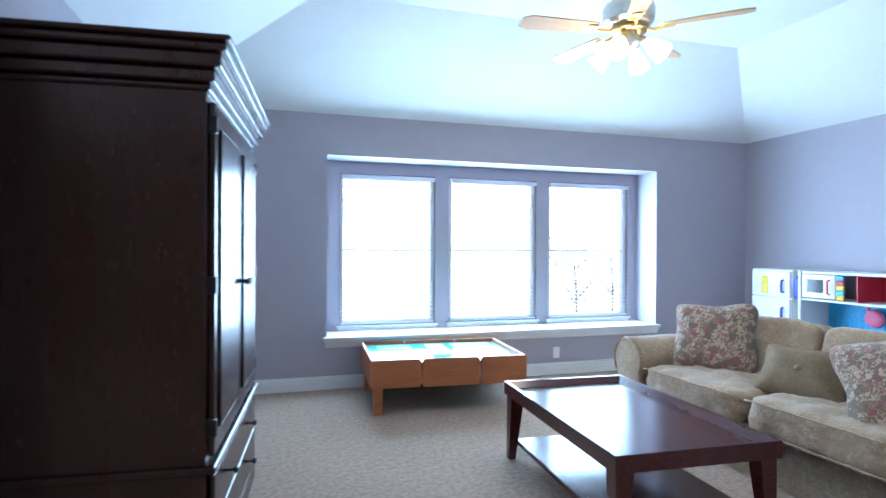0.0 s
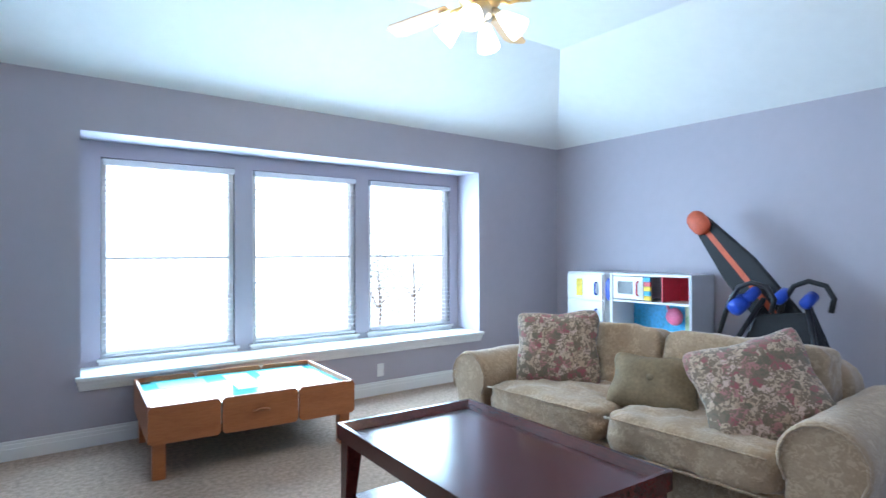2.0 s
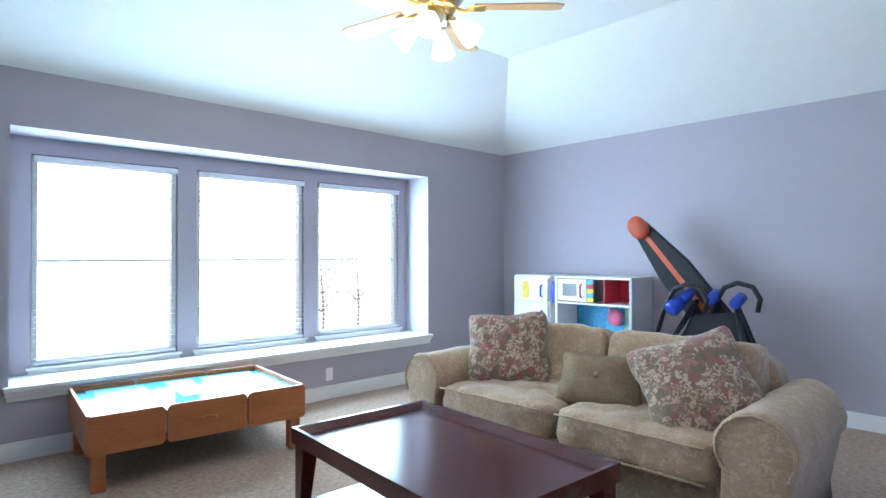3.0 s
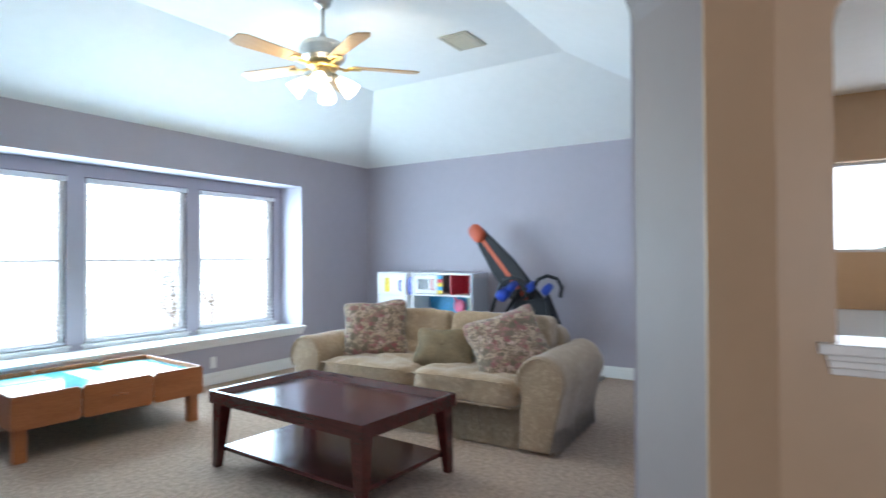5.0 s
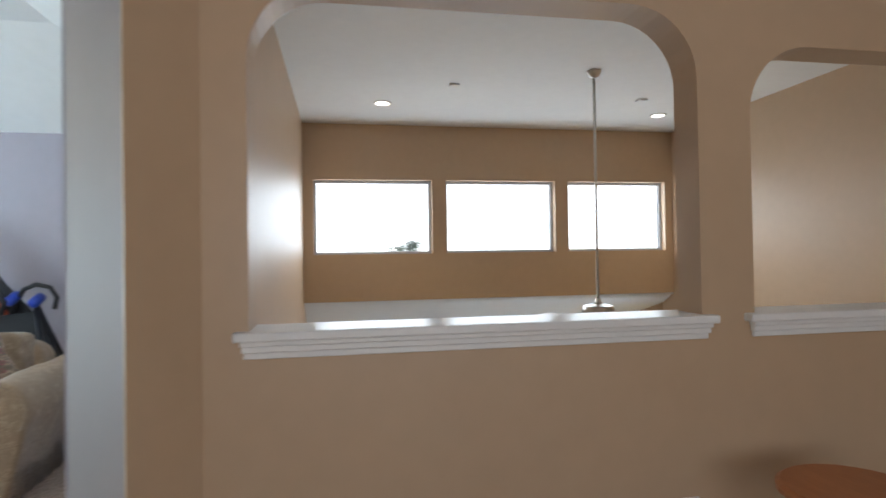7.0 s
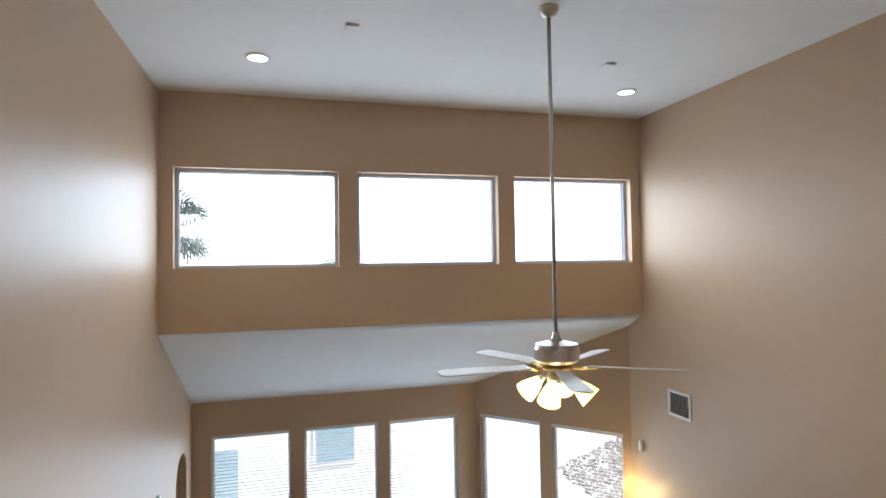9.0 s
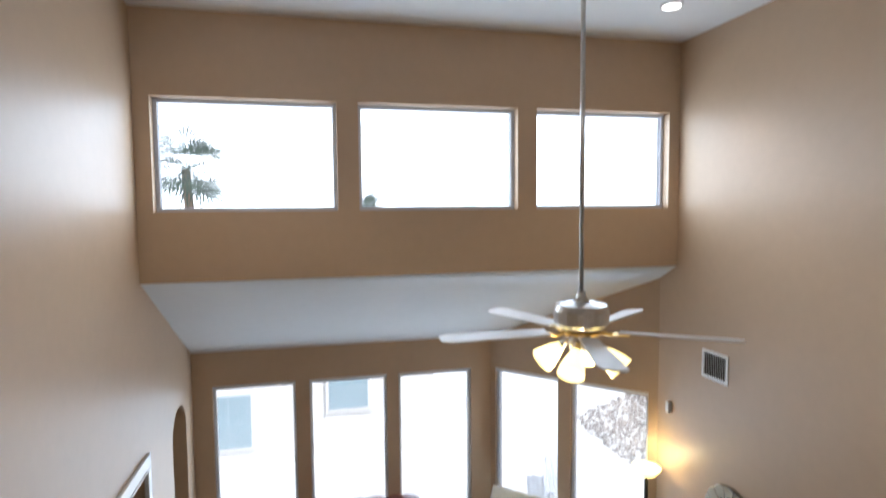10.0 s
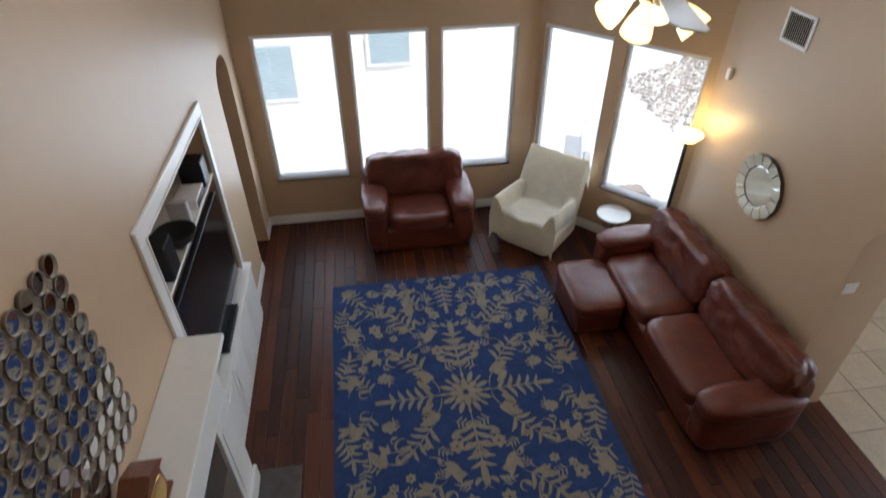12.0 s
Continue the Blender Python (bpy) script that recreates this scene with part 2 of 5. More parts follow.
def tube(bm, pts, r, seg=10):
    """A round bar along points."""
    pts = [Vector(p) for p in pts]
    rings = []
    for i, p in enumerate(pts):
        d = (pts[min(i + 1, len(pts) - 1)] - pts[max(i - 1, 0)]).normalized()
        a = d.orthogonal().normalized() if i == 0 else (a - d * a.dot(d)).normalized()
        b = d.cross(a)
        rr = r[i] if isinstance(r, (list, tuple)) else r
        rings.append([bm.verts.new(p + (a * math.cos(2 * math.pi * k / seg) + b * math.sin(2 * math.pi * k / seg)) * rr) for k in range(seg)])
    for u, w in zip(rings, rings[1:]):
        for k in range(seg):
            bm.faces.new((u[k], u[(k + 1) % seg], w[(k + 1) % seg], w[k]))
    bm.faces.new(rings[0][::-1])
    bm.faces.new(rings[-1])
    bmesh.ops.recalc_face_normals(bm, faces=bm.faces[:])
    return bm


def blob(size, n=5.0, res=12, wrinkle=0.0, wscale=5.0, m=None, pinch=0.0, sag=0.0, seed=0.0):
    """A stuffed, rounded block: a superellipsoid with folds; pinch thins it towards its edges."""
    bm = bmesh.new()
    bmesh.ops.create_cube(bm, size=2)
    bmesh.ops.subdivide_edges(bm, edges=bm.edges[:], cuts=res, use_grid_fill=True)
    for v in bm.verts:
        p = v.co.copy()
        s = (abs(p.x) ** n + abs(p.y) ** n + abs(p.z) ** n) ** (1 / n)
        p = p / s
        if pinch:
            p.z *= 1 - pinch * max(abs(p.x), abs(p.y)) ** 3
            f = 1 - 0.10 * (1 - abs(p.x)) * abs(p.y) ** 2 - 0.10 * (1 - abs(p.y)) * abs(p.x) ** 2
            p.x, p.y = p.x * f, p.y * f
        q = Vector((p.x * size[0] / 2, p.y * size[1] / 2, p.z * size[2] / 2))
        if wrinkle:
            d = noise.noise(q * wscale + Vector((seed, seed * 2, 0))) + 0.5 * noise.noise(q * wscale * 2.7 + Vector((seed, 3, 0)))
            q += p.normalized() * d * wrinkle
        q.z -= sag * (1 - p.x * p.x) * (1 - p.y * p.y)
        v.co = q
    if m is not None:
        bm.transform(m)
    return bm


def extrude_poly(pts, depth, m=None, bev=0.0, seg=2):
    """A flat outline in x and y, given depth along z."""
    bm = bmesh.new()
    vs = [bm.verts.new((x, y, 0)) for x, y in pts]
    f = bm.faces.new(vs)
    r = bmesh.ops.extrude_face_region(bm, geom=[f])
    for v in r["geom"]:
        if isinstance(v, bmesh.types.BMVert):
            v.co.z += depth
    bmesh.ops.recalc_face_normals(bm, faces=bm.faces[:])
    if bev:
        es = [e for e in bm.edges if abs(e.verts[0].co.z - e.verts[1].co.z) < 1e-6]
        bmesh.ops.bevel(bm, geom=es, offset=bev, segments=seg, affect="EDGES", profile=0.5)
    if m is not None:
        bm.transform(m)
    return bm


def mesh_of(name, bm, material, smooth=False):
    me = bpy.data.meshes.new(name)
    bm.to_mesh(me)
    bm.free()
    me.materials.append(material)
    if smooth:
        for p in me.polygons:
            p.use_smooth = True
    return me


def part(name, bm, material, parent, label="", smooth=False):
    ob = new(name, mesh_of(name, bm, material, smooth))
    ob.parent = parent
    return tagged(ob, label)


def thing(name, at, label, category, group="", rz=0.0):
    ob = new(name)
    ob.empty_display_size = 0.05
    ob.matrix_world = pose(*at, 0, 0, rz)
    return tagged(ob, label, category, group)


def struct(name, bm, material, label, category, smooth=False):
    return tagged(new(name, mesh_of(name, bm, material, smooth)), label, category, kind="structure")


def wall_bm(u0, u1, z0, z1, v0, v1, holes, axis, m=None):
    """A wall along x (axis 'x') or y, from u0 to u1, v0 to v1 thick, with right-angled holes (ua, ub, za, zb) through it."""
    us = sorted({u0, u1, *[c for h in holes for c in h[:2]]})
    zs = sorted({z0, z1, *[c for h in holes for c in h[2:]]})
    us, zs = [u for u in us if u0 <= u <= u1], [z for z in zs if z0 <= z <= z1]
    bm = bmesh.new()
    solid = {}
    for i in range(len(us) - 1):
        for j in range(len(zs) - 1):
            uc, zc = (us[i] + us[i + 1]) / 2, (zs[j] + zs[j + 1]) / 2
            solid[i, j] = not any(h[0] < uc < h[1] and h[2] < zc < h[3] for h in holes)
    cache = {}

    def vert(i, j, k):
        if (i, j, k) not in cache:
            v = (v0, v1)[k]
            cache[i, j, k] = bm.verts.new((us[i], v, zs[j]) if axis == "x" else (v, us[i], zs[j]))
        return cache[i, j, k]
    for (i, j), s in solid.items():
        if not s:
            continue
        for k in (0, 1):
            bm.faces.new([vert(a, b, k) for a, b in ((i, j), (i + 1, j), (i + 1, j + 1), (i, j + 1))])
        for (di, dj), (p, q) in (((-1, 0), ((i, j), (i, j + 1))), ((1, 0), ((i + 1, j), (i + 1, j + 1))), ((0, -1), ((i, j), (i + 1, j))), ((0, 1), ((i, j + 1), (i + 1, j + 1)))):
            if not solid.get((i + di, j + dj), False):
                bm.faces.new([vert(*p, 0), vert(*q, 0), vert(*q, 1), vert(*p, 1)])
    bmesh.ops.recalc_face_normals(bm, faces=bm.faces[:])
    if m is not None:
        bm.transform(m)
    return bm


def round_corners(bm, corners, v0, v1, r, axis, m=None, seg=10):
    """Fills the top corners (u, z, side) of an opening to a curve of radius r."""
    for u, z, s in corners:
        pts = [(u, z)] + [(u + s * r * (1 - math.sin(a)), z - r * (1 - math.cos(a))) for a in [math.pi / 2 * k / seg for k in range(seg + 1)]]
        lay = []
        for v in (v0, v1):
            lay.append([bm.verts.new(Vector((a, v, b) if axis == "x" else (v, a, b)) if m is None else m @ Vector((a, v, b) if axis == "x" else (v, a, b))) for a, b in pts])
        k = len(pts)
        bm.faces.new(lay[0]), bm.faces.new(lay[1][::-1])
        for i in range(k):
            bm.faces.new((lay[0][i], lay[0][(i + 1) % k], lay[1][(i + 1) % k], lay[1][i]))
    bmesh.ops.recalc_face_normals(bm, faces=bm.faces[:])
    return bm


# ---- the upper floor: playroom and loft ----
Z0 = -3.44
XE, XW, YN, YS = 5.72, -0.42, 5.75, 1.23
HS = [(1.199, 2.124), (2.31, 3.256), (3.437, 4.392)]
struct("floor_upper", B((-3.2, -4.6, -0.2), (1.70, 1.3, 0)), M_CARPET, "beige looped carpet of the upper floor", "floor")
struct("floor_playroom", B((-0.6, 1.3, -0.2), (5.9, 6.3, 0)), M_CARPET, "beige looped carpet of the playroom", "floor")
struct("floor_playroom_south", B((1.75, 1.10, -0.2), (5.9, 1.3, 0)), M_CARPET, "beige looped carpet strip by the wall", "floor")
REC = (1.026, 4.52, 0.44, 2.115)
struct("wall_north", wall_bm(XW - 0.15, XE + 0.15, 0, 2.49, YN, YN + 0.36, [REC], "x"), M_LAV, "lavender painted wall with a deep window recess", "wall")
struct("wall_north_outer", wall_bm(XW - 0.15, XE + 0.15, -0.2, 2.7, YN + 0.36, YN + 0.50, [(a - 0.02, b + 0.02, 0.50, 2.0) for a, b in HS], "x"), M_LAV, "lavender back of the window recess between windows", "wall")
struct("wall_east", B((XE, 1.0, 0), (XE + 0.15, YN, 2.49)), M_LAV, "lavender painted wall behind the sofa", "wall")
struct("wall_west", B((XW - 0.15, 2.2, 0), (XW, YN, 2.75)), M_LAV, "lavender painted wall behind the armoire", "wall")
struct("wall_south", B((1.80, YS - 0.22, 0), (XE, YS, 2.49)), M_LAV, "lavender painted wall by the arch", "wall")
# tray ceiling: a flat middle and four sloping sides
bm = bmesh.new()
FX0, FX1, FY0, FY1, ZF, ZB = 0.86, 4.44, 2.45, 4.57, 3.04, 2.482
o = [bm.verts.new(p) for p in ((XW - .1, 1.0, ZB - .05), (XE, YS, ZB), (XE, YN, ZB), (XW, YN, ZB))]
o[0].co = Vector((XW, YS, ZB))
i4 = [bm.verts.new(p) for p in ((FX0, FY0, ZF), (FX1, FY0, ZF), (FX1, FY1, ZF), (FX0, FY1, ZF))]
for k in range(4):
    bm.faces.new((o[k], o[(k + 1) % 4], i4[(k + 1) % 4], i4[k]))
bm.faces.new(i4)
bmesh.ops.recalc_face_normals(bm, faces=bm.faces[:])
bmesh.ops.solidify(bm, geom=bm.faces[:], thickness=-0.12)
struct("ceiling_playroom", bm, M_CEIL, "white tray ceiling with sloping sides", "ceiling")
# the slanting wall with the arch between loft and playroom
MD = Matrix.Translation((1.533, 0.96, 0)) @ pose(0, 0, 0, 0, 0, 135)
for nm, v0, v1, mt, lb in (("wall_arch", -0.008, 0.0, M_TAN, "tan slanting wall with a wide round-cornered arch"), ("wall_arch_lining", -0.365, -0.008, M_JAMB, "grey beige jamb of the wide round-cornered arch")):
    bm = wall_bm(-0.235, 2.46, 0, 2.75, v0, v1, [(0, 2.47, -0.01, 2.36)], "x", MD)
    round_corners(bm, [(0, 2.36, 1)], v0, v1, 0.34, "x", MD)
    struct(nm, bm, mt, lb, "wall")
# the half wall with its round-cornered openings above the great room
O1, O2, TOP = (-0.945, 0.653), (-2.76, -1.164), 2.165
TOP2 = 2.045
bm = wall_bm(-4.5, 0.98, Z0, 3.0, 1.70, 1.85, [(*O1, 1.0, TOP), (*O2, 1.0, TOP2)], "y")
round_corners(bm, [(O1[0], TOP, 1), (O1[1], TOP, -1), (O2[0], TOP2, 1), (O2[1], TOP2, -1)], 1.70, 1.85, 0.26, "y")
struct("wall_loft", bm, M_TAN, "tan half wall with round-cornered openings over the great room", "wall")
for nm, (a, b) in (("window_ledge_1", O1), ("window_ledge_2", O2)):
    bm = bmesh.new()
    box(bm, (1.655, a - 0.045, 1.0), (1.895, b + 0.045, 1.03), 0.006, 2)
    for k, (d, z0, z1) in enumerate(((0.032, 0.984, 1.0), (0.024, 0.963, 0.984), (0.014, 0.942, 0.963))):
        box(bm, (1.70 - d, a - 0.01 - d / 2, z0), (1.70, b + 0.01 + d / 2, z1), 0.003)
    struct(nm, bm, M_TRIM, "glossy white moulded ledge on the half wall", "ledge")
struct("ceiling_loft", B((-3.2, -4.6, 2.75), (1.70, 2.6, 2.9)), M_CEIL, "white loft ceiling", "ceiling")
# unseen opening, added so that the loft lamp has somewhere to shine from
LWH = (-1.6, 1.4, 0.7, 2.1)
struct("wall_loft_west", wall_bm(-4.6, 2.35, 0, 2.75, -3.35, -3.2, [LWH], "y"), M_TAN, "tan loft wall with an unseen opening added for light", "wall")
struct("wall_loft_south", B((-3.2, -4.75, 0), (1.70, -4.6, 2.75)), M_TAN, "tan loft wall", "wall")
struct("wall_loft_north", B((-3.2, 2.2, 0), (-0.57, 2.35, 2.75)), M_TAN, "tan loft wall", "wall")
struct("floor_loft_north", B((-3.2, 1.3, -0.2), (-0.6, 2.2, 0)), M_CARPET, "beige looped carpet of the loft", "floor")

# ---- the great room ----
YL, YR, XC, XB, ZC = 0.83, -4.36, 7.23, 9.12, 3.0
struct("ceiling_great", B((1.70, YR - 0.15, ZC), (XC + 0.2, YL + 0.15, ZC + 0.15)), M_CEIL, "white flat ceiling high over the great room", "ceiling")
UW = [(-0.845, 0.70), (-2.575, -1.036), (-4.24, -2.77)]
struct("wall_clerestory", wall_bm(YR, YL, 0.69, ZC, XC, XC + 0.2, [(*u, 1.30, 2.275) for u in UW], "y"), M_TAN, "tan high wall with three square-cut windows", "wall")
bm = bmesh.new()
p = [(XC, YR, 0.69), (XC, YL, 0.69), (XB + 0.1, YL, -0.43), (XB + 0.1, -2.87, -0.43), (7.6, YR, 0.48)]
vs = [bm.verts.new(q) for q in p]
bm.faces.new(vs)
bmesh.ops.solidify(bm, geom=bm.faces[:], thickness=0.1)
struct("ceiling_slope", bm, M_CEIL, "white sloping ceiling under the high windows", "ceiling")
LW = [(-0.365, 0.607), (-1.505, -0.53), (-2.63, -1.654)]
struct("wall_bay", wall_bm(-2.90, YL, Z0, 0.0, XB, XB + 0.18, [(*u, -2.74, -0.80) for u in LW], "y"), M_TAN, "tan wall with three tall windows", "wall")
BA, BB = Vector((XB, -2.90, 0)), Vector((7.50, YR - 0.02, 0))
BL = (BB - BA).length
MB = Matrix.Translation(BA) @ pose(0, 0, 0, 0, 0, math.degrees(math.atan2((BB - BA).y, (BB - BA).x)))
BW = [(0.07, 0.97), (1.13, 2.06)]
struct("wall_bay_angled", wall_bm(0, BL, Z0, 0.75, 0, 0.18, [(*u, -2.74, -0.80) for u in BW], "x", MB), M_TAN, "tan slanting bay wall with two tall windows", "wall")
AX = (8.10, 8.74)
struct("wall_fireplace_upper", B((1.85, YL, 0.70), (XC + 0.2, YL + 0.35, ZC)), M_TAN, "tan upper part of the tall wall", "wall")
bm = wall_bm(1.85, XB + 0.2, Z0, 0.70, YL, YL + 0.35, [(*AX, Z0 - 0.01, -0.79), (5.30, 7.12, -2.62, -0.90), (3.55, 4.75, Z0 - 0.01, -2.30)], "x")
round_corners(bm, [(AX[0], -0.79, 1), (AX[1], -0.79, -1)], YL, YL + 0.35, 0.30, "x")
struct("wall_fireplace", bm, M_TAN, "tan tall wall with a niche, an arch and a fireplace", "wall")
AR = (3.3, 5.13)
bm = wall_bm(1.85, 7.55, Z0, ZC, YR - 0.50, YR, [(*AR, Z0 - 0.01, -1.15)], "x")
round_corners(bm, [(AR[0], -1.15, 1), (AR[1], -1.15, -1)], YR - 0.50, YR, 0.34, "x")
struct("wall_mirror", bm, M_TAN, "tan tall wall with an arch to a tiled room", "wall")
struct("floor_great", B((1.5, -4.89, Z0 - 0.2), (9.4, 1.4, Z0 - 0.012)), M_GROUT, "dark underfloor of the great room", "floor")
struct("floor_tiled", B((1.5, -8.0, Z0 - 0.2), (7.6, -4.89, Z0 - 0.008)), M_GROUT, "grout bed of the tiled floor", "floor")
# the hole in this wall is made up, a place for the added lamp
struct("wall_tiled_far", wall_bm(1.5, 7.6, Z0, -0.3, -8.15, -8.0, [(2.6, 5.6, -2.5, -0.9)], "x"), M_TAN, "tan wall with an unseen opening added to light the tiled floor", "wall")
struct("wall_tiled_east", B((7.0, -8.0, Z0), (7.15, -4.86, -0.3)), M_TAN, "tan wall beside the tiled floor", "wall")
struct("wall_tiled_west", B((1.35, -8.0, Z0), (1.5, -4.86, -0.3)), M_TAN, "tan wall beside the tiled floor", "wall")
struct("ceiling_tiled", B((1.5, -8.0, -0.4), (7.6, -4.86, -0.3)), M_CEIL, "white ceiling over the tiled floor", "ceiling")
struct("wall_hall_back", B((7.6, 1.85, Z0), (9.3, 2.0, -0.4)), M_TAN, "tan wall behind the small arch", "wall")
struct("wall_hall_side", B((9.2, 1.18, Z0), (9.35, 1.85, -0.4)), M_TAN, "tan wall behind the small arch", "wall")
struct("floor_hall", B((7.6, 1.18, Z0 - 0.2), (9.3, 1.85, Z0)), M_PLANK, "dark wood floor behind the small arch", "floor")
struct("wall_hall_west", B((7.5, 1.18, Z0), (7.6, 1.85, -0.4)), M_TAN, "tan wall behind the small arch", "wall")
struct("ceiling_hall", B((7.5, 1.18, -0.5), (9.3, 2.0, -0.4)), M_CEIL, "white ceiling behind the small arch", "ceiling")


def baseboard(name, u0, u1, v, s, axis, z=0.0, m=None, h=0.12):
    """A stepped white skirting on the side s of the plane v."""
    bm = bmesh.new()
    for d, z0, z1 in ((0.016, 0, h * 0.62), (0.012, h * 0.62, h * 0.84), (0.007, h * 0.84, h)):
        a, b = sorted((v, v + s * d))
        box(bm, (u0, a, z + z0) if axis == "x" else (a, u0, z + z0), (u1, b, z + z1) if axis == "x" else (b, u1, z + z1), 0.002)
    if m is not None:
        bm.transform(m)
    struct(name, bm, M_TRIM, "white stepped baseboard", "baseboard")


baseboard("baseboard", XW, XE, YN, -1, "x")
baseboard("baseboard", YS, YN - 0.02, XE, -1, "y")
baseboard("baseboard", 1.85, XE - 0.02, YS, 1, "x")
baseboard("baseboard", -2.88, YL, XB, -1, "y", Z0, h=0.14)
baseboard("baseboard", 0, BL, 0, -1, "x", Z0, MB @ Matrix.Identity(4), h=0.14)
baseboard("baseboard", 7.25, AX[0], YL, -1, "x", Z0, h=0.14)
baseboard("baseboard", AX[1], XB - 0.02, YL, -1, "x", Z0, h=0.14)
baseboard("baseboard", 5.13, 7.5, YR, 1, "x", Z0, h=0.14)

# ---- windows ----
bm = B((REC[0] - 0.03, YN - 0.05, 0.44), (REC[1] + 0.03, YN + 0.36, 0.47), 0.006, 2)
box(bm, (REC[0] - 0.02, YN - 0.03, 0.405), (REC[1] + 0.02, YN, 0.44), 0.004)
box(bm, (REC[0] - 0.012, YN - 0.018, 0.375), (REC[1] + 0.012, YN, 0.405), 0.004)
struct("window_seat_ledge", bm, M_TRIM, "white painted moulded ledge along the window recess", "ledge")
SLAT = {}


def window(name, w, h, at, rz, rail=True, slats=True, sill=True, tilt=1):
    """A white window in the plane y = 0 facing -y; its foot in the middle of the lower edge."""
    wd = tagged(new(name), "white framed window with white horizontal blinds" if slats else "fixed window with a slim grey frame", "window", kind="structure")
    wd.matrix_world = Matrix.Translation(at) @ pose(0, 0, 0, 0, 0, rz)
    bm = bmesh.new()
    f = 0.035
    for lo, hi in (((-w / 2, 0.03, 0), (-w / 2 + f, 0.10, h)), ((w / 2 - f, 0.03, 0), (w / 2, 0.10, h)), ((-w / 2 + f, 0.03, 0), (w / 2 - f, 0.10, f)), ((-w / 2 + f, 0.03, h - f), (w / 2 - f, 0.10, h))):
        box(bm, lo, hi, 0.004)
    if rail:
        box(bm, (-w / 2 + f, 0.04, h / 2 - 0.008), (w / 2 - f, 0.09, h / 2 + 0.008), 0.003)
    part("window_frame", bm, M_TRIM if slats else M_GREYP, wd)
    for z0, z1 in (((f, h / 2 - 0.008), (h / 2 + 0.008, h - f)) if rail else ((f, h - f),)):
        g = part("pane", B((-w / 2 + f, 0.06, z0), (w / 2 - f, 0.064, z1)), M_GLASS, wd)
        g.visible_shadow = False
    if sill:
        bm = B((-w / 2 - 0.035, -0.03, -0.022), (w / 2 + 0.035, 0.05, 0.0), 0.004)
        box(bm, (-w / 2 - 0.02, -0.012, -0.07), (w / 2 + 0.02, 0.0, -0.022), 0.003)
        part("window_sill", bm, M_TRIM, wd)
    if slats:
        part("headrail", B((-w / 2 + 0.004, -0.03, h - 0.045), (w / 2 - 0.004, 0.025, h - 0.002), 0.004), M_BLIND, wd)
        part("bottom_rail", B((-w / 2 + 0.01, -0.022, 0.012), (w / 2 - 0.01, 0.022, 0.03), 0.004), M_BLIND, wd)
        key = round(w, 3)
        if key not in SLAT:
            SLAT[key] = mesh_of("slat", B((-w / 2 + 0.008, -0.020, -0.0010), (w / 2 - 0.008, 0.020, 0.0010)), M_BLIND)
        k = int((h - 0.10) / 0.042)
        for i in range(k):
            s = new("slat", SLAT[key])
            s.parent = wd
            s.matrix_basis = pose(0, 0, 0.055 + i * 0.042, tilt, 0, 0)
        bm = bmesh.new()
        for x in (-w * 0.32, w * 0.32):
            box(bm, (x - 0.001, -0.024, 0.02), (x + 0.001, -0.022, h - 0.03))
        part("lift_cord", bm, M_BLIND, wd)
    return wd


for k, (a, b) in enumerate(HS):
    window("window_%d" % (k + 1), b - a + 0.03, 1.47, ((a + b) / 2, YN + 0.36, 0.52), 0)
for k, (a, b) in enumerate(UW):
    window("window_%d" % (k + 4), b - a, 0.975, (XC + 0.07, (a + b) / 2, 1.30), -90, False, False, False)
for k, (a, b) in enumerate(LW):
    window("window_%d" % (k + 7), b - a, 1.94, (XB + 0.03, (a + b) / 2, -2.74), -90, rail=False, tilt=-11)
for k, (a, b) in enumerate(BW):
    c = MB @ Vector(((a + b) / 2, 0.03, 0))
    window("window_%d" % (k + 10), b - a, 1.94, (c.x, c.y, -2.74), math.degrees(math.atan2((BB - BA).y, (BB - BA).x)), rail=False, tilt=-15)

# ---- playroom furniture ----


